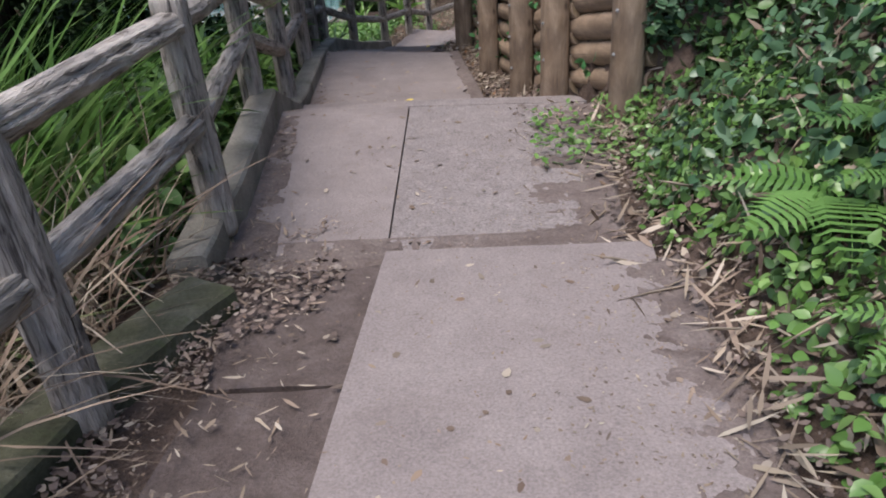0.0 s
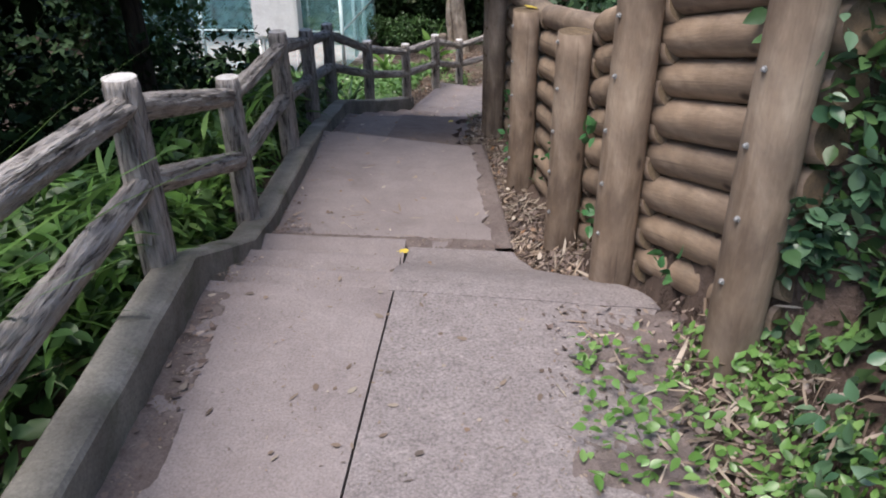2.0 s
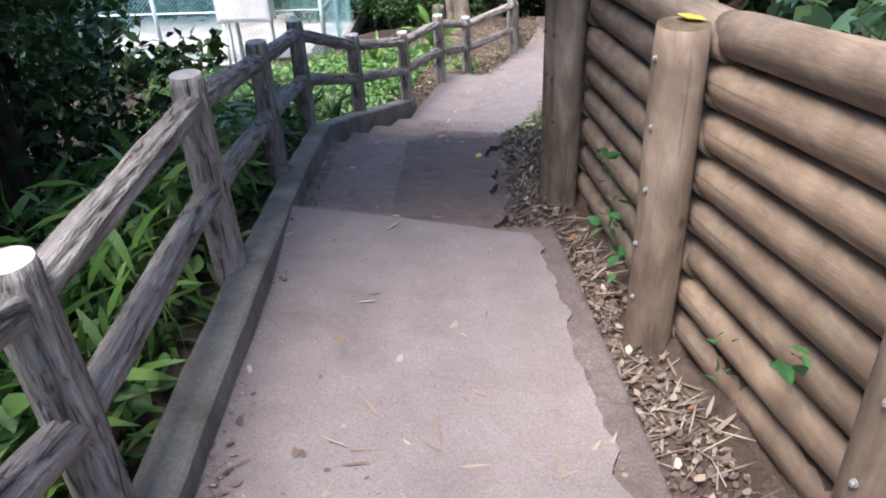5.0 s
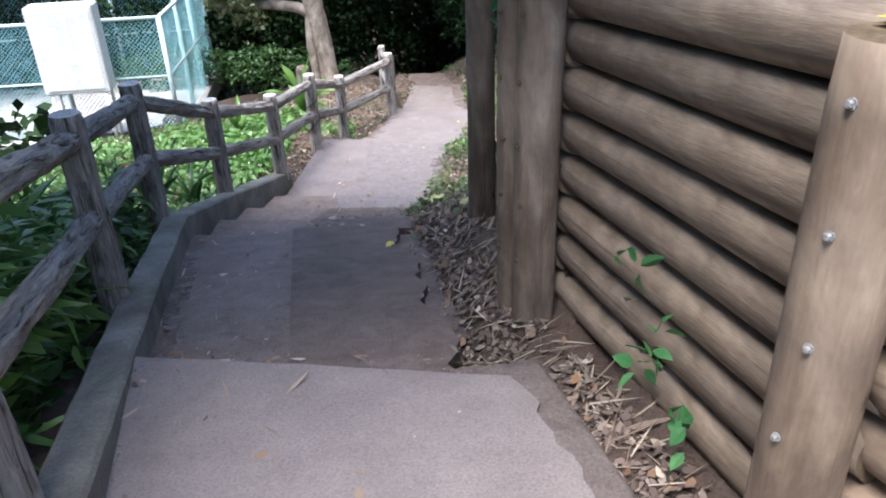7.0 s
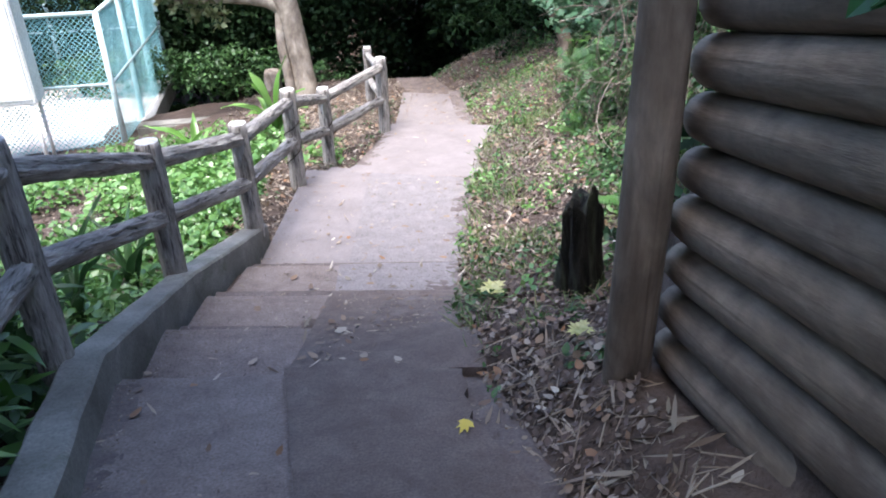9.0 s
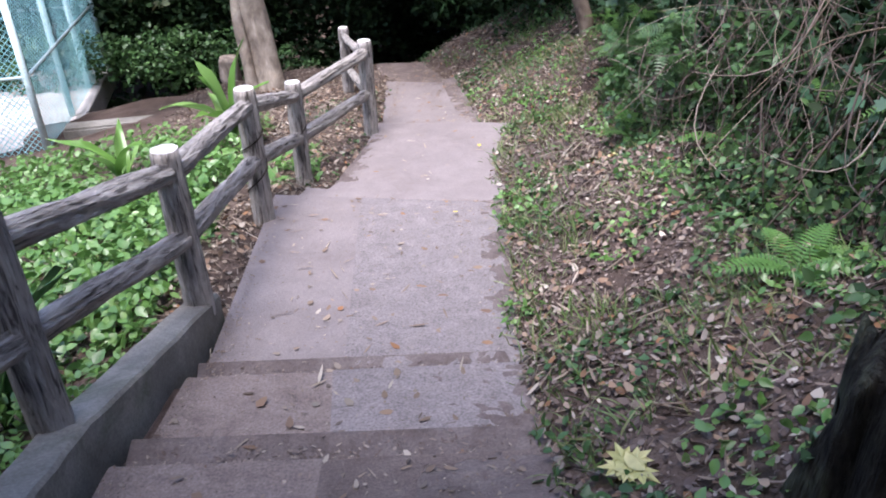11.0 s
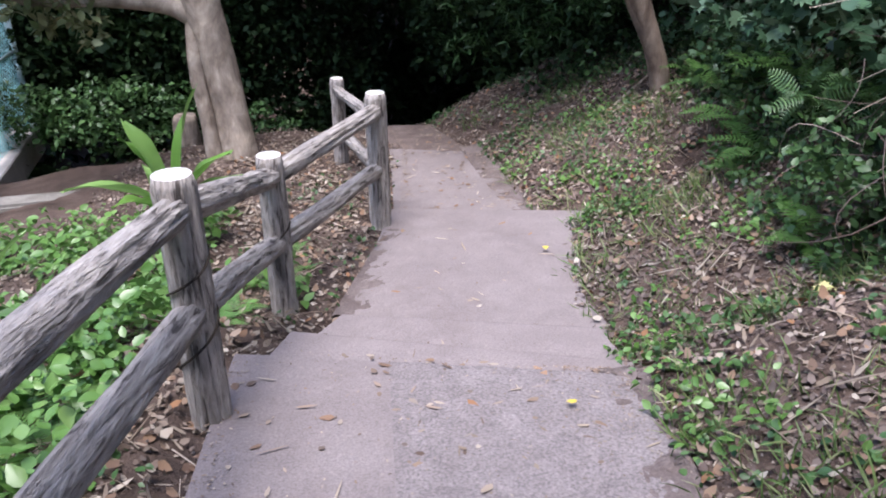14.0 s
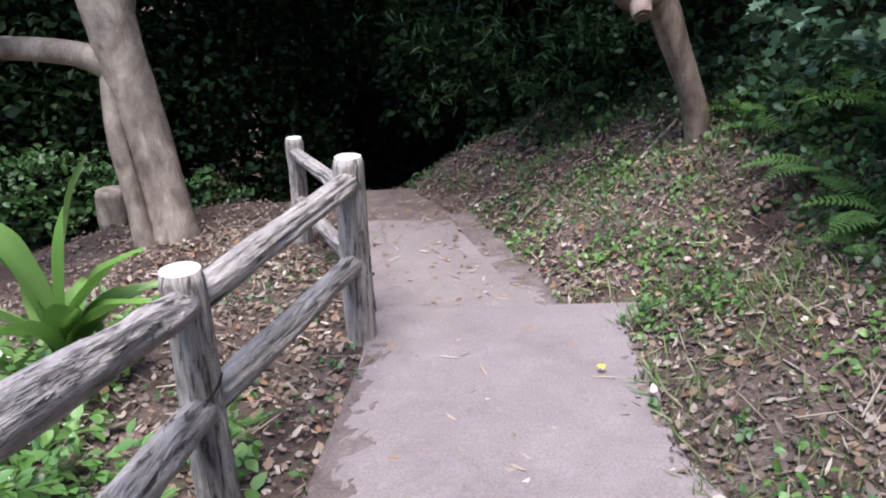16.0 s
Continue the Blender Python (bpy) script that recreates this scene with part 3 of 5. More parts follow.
for i, (x, y, b, h, r) in enumerate(UPRIGHTS):
    ob = part("post", log_mesh(h + 0.3, r, r * 0.95, 24, 12, 0.03, 300 + i * 5, 0.05), [M_LOG if i < 4 else M_LOGGREY, M_LOGEND])
    ob.matrix_world = pose(x, y, b - 0.3)
    under(ob, wall)
    for k in range(0 if i == 5 else 5):
        bo = new("bolt", BOLT if i < 4 else BOLT_HOLE)
        a = radians(208 + 8 * math.sin(k * 2.1 + i))
        bo.parent = ob
        bo.matrix_parent_inverse = Matrix.Identity(4)
        bo.matrix_basis = Matrix.Translation((math.cos(a) * r * 0.985, math.sin(a) * r * 0.985, 0.55 + k * 0.26)) @ Vector((math.cos(a), math.sin(a), 0)).to_track_quat("Z", "Y").to_matrix().to_4x4()
for i, ((x0, y0, b0, h0), (x1, y1, b1, h1)) in enumerate(zip(WALL, WALL[1:])):
    a, b = Vector((x0, y0, 0)), Vector((x1, y1, 0))
    side = Vector((b.y - a.y, -(b.x - a.x), 0)).normalized()
    away = (b - a).normalized()
    n = 8 if i > 0 else int(round(h1 / PITCH))
    for k in range(n):
        r = LOGR * (0.94 + 0.1 * ((k * 7 + i * 3) % 5) / 4)
        pa, pb = a + side * 0.185 - away * 0.07, b + side * 0.185 + away * 0.07
        ob = part("log", log_mesh((pb - pa).length, r, r * 0.97, 22, 12, 0.035, 400 + i * 31 + k * 3.3, 0.1), [M_LOG if i < 3 else M_LOGGREY, M_LOGEND])
        ob.matrix_world = turned((pa.x, pa.y, b0 + 0.05 + k * PITCH), (pb.x, pb.y, b1 + 0.05 + k * PITCH))
        under(ob, wall)

# ---- plants: leaf shapes stamped many times into one mesh ----
def stamp(name, shape, P, R, S, material, parent=None):
    V, F = shape
    P, R, S = np.asarray(P), np.asarray(R), np.asarray(S)
    n, k = len(P), len(V)
    S3 = S[:, None] * np.ones(3) if S.ndim == 1 else S
    W = np.einsum("nij,nkj->nki", R, V[None] * S3[:, None, :]) + P[:, None, :]
    T = (F[None] + (np.arange(n) * k)[:, None, None]).reshape(-1, 3)
    me = bpy.data.meshes.new(name)
    me.vertices.add(n * k)
    me.vertices.foreach_set("co", W.reshape(-1))
    me.loops.add(T.size)
    me.loops.foreach_set("vertex_index", T.reshape(-1).astype(np.int32))
    me.polygons.add(len(T))
    me.polygons.foreach_set("loop_start", np.arange(0, T.size, 3, dtype=np.int32))
    me.materials.append(material)
    me.update(calc_edges=True)
    ob = new(name, me)
    ob.parent = parent
    return ob


def fan(outline, mid):
    V = np.array([mid] + outline, float)
    n = len(outline)
    return V, np.array([(0, i + 1, (i + 1) % n + 1) for i in range(n)])


OVATE = fan([(0, 0, 0), (0.26, 0.22, 0.07), (0.33, 0.5, 0.06), (0.18, 0.82, 0.0), (0, 1.05, -0.1), (-0.18, 0.82, 0.0), (-0.33, 0.5, 0.06), (-0.26, 0.22, 0.07)], (0, 0.5, 0.0))
SMALL = (np.array([(0, 0, 0), (0.32, 0.5, 0.08), (0, 1, -0.05), (-0.32, 0.5, 0.08)], float), np.array([(0, 1, 2), (0, 2, 3)]))
LANCE = (np.array([(0, 0, 0), (0.075, 0.3, 0.02), (0.06, 0.65, -0.03), (0, 1, -0.2), (-0.06, 0.65, -0.03), (-0.075, 0.3, 0.02)], float), np.array([(0, 1, 5), (1, 2, 4), (1, 4, 5), (2, 3, 4)]))
LOBED = fan([(0, 0, 0), (0.3, 0.08, 0.03), (0.52, 0.34, 0.0), (0.28, 0.46, 0.05), (0.4, 0.8, -0.04), (0.14, 0.68, 0.04), (0, 1.06, -0.08), (-0.14, 0.68, 0.04), (-0.4, 0.8, -0.04), (-0.28, 0.46, 0.05), (-0.52, 0.34, 0.0), (-0.3, 0.08, 0.03)], (0, 0.42, 0.0))
CURLED = (np.array([(0, 0, 0.12), (0.3, 0.3, 0), (0.24, 0.75, 0.05), (0, 1, 0.2), (-0.2, 0.7, 0.16), (-0.3, 0.3, 0.12)], float), np.array([(0, 1, 5), (1, 4, 5), (1, 2, 4), (2, 3, 4)]))
STICK = (np.array([(0.02, 0, 0), (-0.012, 0, 0.016), (-0.012, 0, -0.016), (0.03, 0.5, 0.01), (0, 0.5, 0.03), (0, 0.5, 0.0), (0, 1, 0)], float), np.array([(0, 1, 4), (0, 4, 3), (1, 2, 5), (1, 5, 4), (2, 0, 3), (2, 3, 5), (3, 4, 6), (4, 5, 6), (5, 3, 6)]))


def blade_shape(bend, w=0.016, n=5):
    V, F = [], []
    for i in range(n):
        t = i / n
        ww = w * (1 - t * t)
        y, z = bend * t * t, t * (1 - 0.35 * bend * t)
        V += [(-ww, y, z), (ww, y, z)]
    V.append((0, bend, 1 - 0.35 * bend))
    for i in range(n - 1):
        F += [(2 * i, 2 * i + 1, 2 * i + 3), (2 * i, 2 * i + 3, 2 * i + 2)]
    F.append((2 * n - 2, 2 * n - 1, 2 * n))
    return np.array(V, float), np.array(F)


def frond_shape(pairs=15, curve=0.55):
    V, F = [], []
    for i in range(pairs):
        t = (i + 1.5) / (pairs + 1.5)
        y, z = t, 0.5 * t - curve * t * t
        w = 0.24 * math.sin(math.pi * min(1, t * 0.93 + 0.1)) ** 0.8 + 0.01
        for s in (-1, 1):
            b = len(V)
            V += [(0, y - 0.016, z), (s * w * 0.55, y + 0.005, z + 0.012), (s * w, y + 0.07, z - 0.03), (s * w * 0.5, y + 0.05, z + 0.008), (0, y + 0.022, z)]
            F += [(b, b + 1, b + 3), (b, b + 3, b + 4), (b + 1, b + 2, b + 3)]
    b = len(V)
    for i in range(6):
        t = i / 5
        V += [(-0.006 * (1 - t), t, 0.5 * t - curve * t * t - 0.002), (0.006 * (1 - t) + 0.001, t, 0.5 * t - curve * t * t - 0.002)]
    for i in range(5):
        F += [(b + 2 * i, b + 2 * i + 1, b + 2 * i + 3), (b + 2 * i, b + 2 * i + 3, b + 2 * i + 2)]
    return np.array(V), np.array(F)


def turns(n, spread, r, up=None):
    """n rotations: heading at random, leaf face up but for a spread in radians; up: optional normals."""
    yaw = r.uniform(0, 2 * math.pi, n)
    a, b = r.normal(0, spread, n), r.normal(0, spread, n)
    cy, sy, ca, sa, cb, sb = np.cos(yaw), np.sin(yaw), np.cos(a), np.sin(a), np.cos(b), np.sin(b)
    o, l = np.zeros(n), np.ones(n)
    Rz = np.stack([cy, -sy, o, sy, cy, o, o, o, l], -1).reshape(n, 3, 3)
    Rx = np.stack([l, o, o, o, ca, -sa, o, sa, ca], -1).reshape(n, 3, 3)
    Ry = np.stack([cb, o, sb, o, l, o, -sb, o, cb], -1).reshape(n, 3, 3)
    R = Rz @ Rx @ Ry
    if up is not None:
        z = up / np.linalg.norm(up, axis=1, keepdims=True)
        x = np.stack([z[:, 2], o, -z[:, 0]], -1)
        x /= np.linalg.norm(x, axis=1, keepdims=True)
        B = np.stack([x, np.cross(z, x), z], -1)
        R = B @ R
    return R


def normals(x, y, e=0.06):
    n = np.stack([-(ground_z(x + e, y) - ground_z(x - e, y)) / (2 * e), -(ground_z(x, y + e) - ground_z(x, y - e)) / (2 * e), np.ones_like(x)], -1)
    return n


def clumpy(x, y, s, seed):
    return bumps(x + seed, y + 2 * seed, s, 1.0) + 0.6 * bumps(x - seed, y + seed, s * 2.3, 1.0)


def scatter(n, x0, x1, y0, y1, r, keep=None):
    """Points of the ground sheet, x measured by the functions x0(y), x1(y) or numbers."""
    y = r.uniform(y0, y1, n)
    a = x0(y) if callable(x0) else x0
    b = x1(y) if callable(x1) else x1
    x = a + (b - a) * r.uniform(0, 1, n)
    if keep is not None:
        m = keep(x, y)
        x, y = x[m], y[m]
    return x, y


def edge_r(off):
    return lambda y: np.interp(y, SY, SR) + off


def edge_l(off):
    return lambda y: np.interp(y, SY, SL) + off


def wall_x(off):
    return lambda y: np.interp(y, WY, WX) + off


def cover(name, label, shape, n, x0, x1, y0, y1, size, lift, spread, material, seed, keep=None, category="plants", aspect=None):
    r = np.random.default_rng(seed)
    x, y = scatter(n, x0, x1, y0, y1, r, keep)
    n = len(x)
    z = ground_z(x, y) + lift[0] + (lift[1] - lift[0]) * r.uniform(0, 1, n) ** 1.3
    S = r.uniform(size[0], size[1], n)
    if aspect:
        S = np.stack([S * r.uniform(aspect[0], aspect[1], n), S, S * r.uniform(aspect[0], aspect[1], n)], -1)
    ob = stamp(name, shape, np.stack([x, y, z], -1), turns(n, spread, r, normals(x, y)), S, material)
    return tagged(ob, label, category, kind="stuff")


def cloud(name, label, shape, n, boxes, size, spread, material, seed, parent=None, category="foliage", hang=False):
    """Leaves within rounded volumes (centre, radii)."""
    r = np.random.default_rng(seed)
    P = []
    vol = np.array([b[3] * b[4] * b[5] for b in boxes]) ** 0.8
    for b, k in zip(boxes, np.maximum((vol / vol.sum() * n).astype(int), 5)):
        u = r.normal(0, 1, (k, 3))
        u /= np.linalg.norm(u, axis=1, keepdims=True)
        # leaves sit in small sprays, so that gaps stay open
        m = max(4, k // 14)
        c = u[:m] * (r.uniform(0.15, 1, m) ** 0.45)[:, None]
        pick = r.integers(0, m, k)
        q = c[pick] + r.normal(0, 0.09, (k, 3))
        P.append(np.array(b[:3]) + q * np.array(b[3:]))
    P = np.concatenate(P)
    n = len(P)
    R = turns(n, spread, r)
    if hang:
        tilt = np.array([[1, 0, 0], [0, 0.2, 0.98], [0, -0.98, 0.2]])
        R = R @ tilt
    ob = stamp(name, shape, P, R, r.uniform(size[0], size[1], n), material, parent)
    return tagged(ob, label, category, kind="stuff") if parent is None else ob


def spray(name, shape, n, boxes, size, spread, material, seed, owner):
    """A crown or spray of leaves as one part of a tree."""
    ob = cloud(name, "", shape, n, boxes, size, spread, material, seed, owner)
    return under(ob, owner)


# ---- right bank by the first steps ----
cover("ground_ivy", "dense dark green small-leaved creeper on the bank", OVATE, 17000, edge_r(0.26), edge_r(4.6), -2.2, 4.75, (0.035, 0.075), (0.01, 0.2), 0.55, L_MID, 11, lambda x, y: clumpy(x, y, 2.6, 1) > -0.75)
cover("creeper", "dark glossy creeper leaves covering the bank", OVATE, 15000, edge_r(0.3), edge_r(5.2), -2.2, 5.4, (0.04, 0.095), (0.02, 0.26), 0.6, L_IVY, 12, lambda x, y: clumpy(x, y, 2.2, 5) > -0.6)
# near-black bottom layer paints the shade beneath the creeper
cover("creeper", "leaf layer coloured near-black for the shade under the creeper", SMALL, 16000, edge_r(0.35), edge_r(6.5), -2.2, 6.5, (0.05, 0.1), (0.0, 0.16), 0.7, L_SHADE, 13)
cover("seedlings", "bright yellow-green seedlings along the path edge", OVATE, 2300, edge_r(0.2), edge_r(0.85), 3.15, 4.75, (0.025, 0.055), (0.02, 0.16), 0.45, L_BRIGHT, 14, lambda x, y: clumpy(x, y, 3.1, 3) > -0.5)
cover("seedlings", "bright green weeds along the path edge", OVATE, 5000, edge_r(0.14), edge_r(1.5), -1.0, 2.9, (0.03, 0.07), (0.02, 0.18), 0.45, L_BRIGHT, 15, lambda x, y: clumpy(x, y, 3.4, 8) > -0.4)
cover("seedlings", "bright green weeds by the wall foot", OVATE, 500, 0.55, 1.25, 3.9, 4.75, (0.03, 0.06), (0.02, 0.2), 0.4, L_BRIGHT, 16)

# ---- creeper above the log wall ----
cover("wall_creeper", "dense blue-green creeper spilling over the wall top", LOBED, 9500, wall_x(0.2), wall_x(3.6), 4.5, 11.6, (0.06, 0.12), (0.0, 0.3), 0.6, L_IVY, 21)
# shade behind the wall creeper, put into the leaf colour
cover("wall_creeper", "undergrowth above the wall, shade put into its leaf colour", SMALL, 16000, wall_x(0.3), wall_x(6), 4.3, 12.0, (0.07, 0.13), (0.0, 0.45), 0.7, L_SHADE, 22)
cover("wall_creeper", "mid-green undergrowth above the wall", OVATE, 3500, wall_x(0.25), wall_x(4), 4.3, 11.8, (0.05, 0.1), (0.1, 0.5), 0.6, L_MID, 23, lambda x, y: clumpy(x, y, 1.8, 2) > -0.1)

cloud("wall_end_creeper", "dense creeper hanging beside the wall end", OVATE, 5200, [(2.0, 4.75, 0.75, 0.75, 0.55, 0.6), (1.65, 4.65, 0.25, 0.4, 0.4, 0.45), (2.7, 5.0, 1.3, 0.9, 0.8, 0.7), (1.5, 5.3, 1.5, 0.4, 0.5, 0.25)], (0.05, 0.1), 0.6, L_MID, 24)
cloud("wall_end_creeper", "dark creeper behind the wall end", LOBED, 4200, [(2.1, 4.9, 0.7, 0.8, 0.6, 0.7), (3.0, 4.6, 1.4, 1.0, 1.0, 0.8), (1.7, 5.2, 1.0, 0.4, 0.4, 0.5)], (0.06, 0.11), 0.6, L_IVY, 25)

cloud("wall_end_creeper", "creeper clinging to the steep earth beside the wall", OVATE, 3800, [(2.0, 4.5, 0.55, 0.85, 0.2, 0.65), (3.0, 4.45, 1.2, 0.8, 0.25, 0.65), (1.5, 4.52, 0.1, 0.28, 0.14, 0.42), (1.45, 4.75, 0.6, 0.2, 0.25, 0.6)], (0.045, 0.09), 0.7, L_IVY, 26)

# ---- right slope after the wall ----
far_keep = lambda x, y: clumpy(x, y, 2.4, 7) + 0.5 * bumps(x, y, 6.1, 1) > 0.12
cover("weeds", "patchy low green weeds on the leaf-strewn slope", OVATE, 17000, edge_r(0.0), edge_r(2.4), 11.4, 25.5, (0.025, 0.06), (0.01, 0.09), 0.5, L_MID, 31, far_keep)
cover("weeds", "bright green weeds along the path edge", OVATE, 12000, edge_r(0.0), edge_r(2.0), 11.6, 23, (0.02, 0.06), (0.01, 0.13), 0.5, L_BRIGHT, 32, lambda x, y: clumpy(x, y, 3.3, 4) > 0.4)
cover("weeds", "pale grass sprouts on the slope", blade_shape(0.5, 0.03), 13000, edge_r(0.03), edge_r(2.2), 11.6, 23, (0.07, 0.2), (-0.01, 0.0), 0.5, L_GRASS, 33, lambda x, y: clumpy(x, y, 2.7, 9) > 0.3)
# lowest leaves on the steep bank, darkened in colour to read as shade
cover("bank_creeper", "creeper over the steep bank in the near-black shade colour", SMALL, 20000, edge_r(1.7), edge_r(5.5), 11.3, 26, (0.05, 0.11), (0.0, 0.4), 0.7, L_SHADE, 34)
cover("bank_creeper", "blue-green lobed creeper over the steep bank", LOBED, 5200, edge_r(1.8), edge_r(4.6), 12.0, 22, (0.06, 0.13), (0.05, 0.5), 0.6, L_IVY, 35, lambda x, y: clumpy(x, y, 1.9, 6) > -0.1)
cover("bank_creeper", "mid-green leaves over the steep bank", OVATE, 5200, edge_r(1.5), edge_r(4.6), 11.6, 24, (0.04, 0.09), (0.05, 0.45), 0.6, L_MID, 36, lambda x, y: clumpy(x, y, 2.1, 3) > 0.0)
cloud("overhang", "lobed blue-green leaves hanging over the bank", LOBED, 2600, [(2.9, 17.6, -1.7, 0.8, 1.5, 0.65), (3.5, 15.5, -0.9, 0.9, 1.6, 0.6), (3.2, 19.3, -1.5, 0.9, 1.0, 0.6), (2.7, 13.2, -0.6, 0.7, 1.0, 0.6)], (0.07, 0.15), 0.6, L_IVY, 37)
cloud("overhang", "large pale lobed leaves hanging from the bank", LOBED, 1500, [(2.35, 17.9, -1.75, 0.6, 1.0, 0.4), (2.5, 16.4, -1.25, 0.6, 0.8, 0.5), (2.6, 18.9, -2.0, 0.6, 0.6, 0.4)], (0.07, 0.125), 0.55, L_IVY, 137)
# boughs above the view, added to keep light off the slope
cloud("overhang", "unseen leafy boughs added to shade the bank", SMALL, 9000, [(3.9, 13.4, 0.5, 1.6, 2.6, 0.8), (4.3, 10.5, 1.7, 1.5, 1.9, 0.8), (3.6, 15.4, 0.4, 1.2, 1.2, 0.6)], (0.1, 0.2), 0.7, L_SHADE, 138)
cloud("overhang", "dark leaves hanging over the bank", OVATE, 4200, [(3.6, 17.6, -1.3, 1.2, 2.0, 1.0), (4.0, 14.5, -0.6, 1.3, 2.5, 1.0), (3.9, 20.5, -1.2, 1.3, 1.5, 1.1)], (0.07, 0.13), 0.7, L_SHADE, 38)

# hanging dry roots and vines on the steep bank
# shade-coloured leaves fill the dark hollow of the bank
cloud("overhang", "leaves crowding the steep bank, coloured for its deep shade", OVATE, 3600, [(2.45, 13.4, -1.35, 0.6, 1.1, 0.7), (2.7, 12.3, -0.75, 0.6, 0.8, 0.7), (2.6, 15.0, -1.5, 0.5, 0.8, 0.6), (3.0, 14.0, -0.6, 0.7, 1.4, 0.6)], (0.06, 0.13), 0.7, L_SHADE, 139)
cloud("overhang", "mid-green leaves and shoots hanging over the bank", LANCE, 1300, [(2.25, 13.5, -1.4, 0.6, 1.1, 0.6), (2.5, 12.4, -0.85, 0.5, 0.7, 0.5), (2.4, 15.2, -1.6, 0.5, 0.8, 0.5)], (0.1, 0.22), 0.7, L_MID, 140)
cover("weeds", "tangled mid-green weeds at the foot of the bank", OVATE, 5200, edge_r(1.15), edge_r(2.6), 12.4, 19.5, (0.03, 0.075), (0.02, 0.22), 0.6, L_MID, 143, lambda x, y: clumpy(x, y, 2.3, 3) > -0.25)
cover("weeds", "dark creeping weeds at the foot of the bank", SMALL, 6500, edge_r(1.3), edge_r(2.8), 12.2, 19.0, (0.04, 0.09), (0.0, 0.2), 0.6, L_SHADE, 144, lambda x, y: clumpy(x, y, 1.9, 6) > -0.4)
cloud("bushes", "shaded ferny bushes at the dark end of the path", LANCE, 2600, [(2.9, 23.4, -2.6, 0.8, 0.8, 0.8), (2.3, 24.4, -3.1, 0.7, 0.7, 0.7), (3.7, 22.9, -1.9, 0.9, 0.8, 0.9), (2.2, 25.2, -2.3, 0.9, 0.7, 0.8)], (0.1, 0.24), 0.6, L_MID, 141)
cloud("bushes", "dark bushes at the dark end of the path", SMALL, 6000, [(2.9, 24.0, -2.6, 1.1, 0.9, 1.0), (2.2, 25.0, -3.0, 0.9, 0.8, 0.9), (3.8, 23.2, -1.8, 1.0, 0.9, 1.0), (1.4, 26.2, -2.2, 1.6, 0.8, 1.1)], (0.07, 0.16), 0.7, L_SHADE, 142)
cover("bank_creeper", "dark low bushes on the shaded bank end", SMALL, 9000, edge_r(0.9), edge_r(5.0), 22.4, 27, (0.06, 0.14), (0.0, 0.85), 0.7, L_SHADE, 39, lambda x, y: clumpy(x, y, 1.6, 4) > -0.5)
cover("bank_creeper", "mid-green leaves on the shaded bank end", OVATE, 1800, edge_r(1.2), edge_r(4.2), 21.6, 26, (0.05, 0.11), (0.1, 0.8), 0.6, L_MID, 40, lambda x, y: clumpy(x, y, 1.9, 8) > 0.1)
FEATHER = frond_shape(11, 0.75)
cloud("overhang", "fresh green ferny shoots hanging from the bank", FEATHER, 150, [(2.1, 17.1, -2.4, 0.35, 0.5, 0.3), (2.2, 16.2, -2.05, 0.4, 0.6, 0.35)], (0.14, 0.27), 0.6, L_MID, 341)
cloud("overhang", "small fresh green leaves crowding the lower bank", OVATE, 2700, [(2.15, 17.1, -2.5, 0.4, 0.6, 0.35), (2.2, 16.1, -2.1, 0.4, 0.7, 0.45), (3.3, 22.6, -2.5, 0.6, 0.4, 0.4)], (0.03, 0.075), 0.6, L_MID, 342)


def strand_shape(bow, sway, seg=7):
    """A thin hanging stem of unit length along +y with a slack curve."""
    V, F = [], []
    for i in range(seg + 1):
        t = i / seg
        w = 0.006 * (1 - 0.6 * t)
        c = np.array([sway * math.sin(3.1 * t), t, bow * t * (1 - t)])
        V += [c + (w, 0, 0), c + (-0.5 * w, 0, 0.87 * w), c + (-0.5 * w, 0, -0.87 * w)]
    for i in range(seg):
        for j in range(3):
            a, b = 3 * i + j, 3 * i + (j + 1) % 3
            F += [(a, b, b + 3), (a, b + 3, a + 3)]
    return np.array(V), np.array(F)


for q, (bow, sway, count, mat, text) in enumerate([(0.25, 0.1, 36, L_STRAW, "pale dry vine stems tangled over the bank"), (-0.3, -0.2, 170, L_MULCH, "brown dead vines and roots tangled over the bank"), (0.5, 0.3, 70, L_MULCH, "brown looping vines hanging over the bank")]):
    r = np.random.default_rng(350 + q)
    vy = r.uniform(14.2, 17.0, count)
    vx = 2.12 + 0.25 * r.normal(0, 1, count) + 0.05 * (vy - 15.5)
    vz = -1.55 - 0.12 * (vy - 15.5) + r.uniform(-0.75, 0.7, count)
    lean_down = turns(count, 0.55, r) @ np.array([[1, 0, 0], [0, 0.25, 0.97], [0, -0.97, 0.25]])
    sz = r.uniform(0.35, 0.95, count)
    tagged(stamp("vines", strand_shape(bow, sway), np.stack([vx, vy, vz], -1), lean_down, np.stack([sz * 1.3, sz, sz], -1), mat), text, "vines", kind="stuff")
r = np.random.default_rng(41)
n = 300
ry = r.uniform(12.9, 17.0, n)
rx = np.interp(ry, SY, SR) + r.normal(2.05, 0.28, n)
rz = ground_z(rx, ry) + r.uniform(0.15, 0.75, n)
drop_r = turns(n, 0.28, r) @ np.array([[1, 0, 0], [0, 0, 1], [0, -1, 0]])
roots = stamp("hanging_roots", STICK, np.stack([rx, ry, rz], -1), drop_r, np.stack([r.uniform(0.12, 0.3, n), r.uniform(0.25, 0.8, n), r.uniform(0.12, 0.3, n)], -1), L_MULCH)
tagged(roots, "tangled dry brown roots hanging from the bank", "roots", kind="stuff")

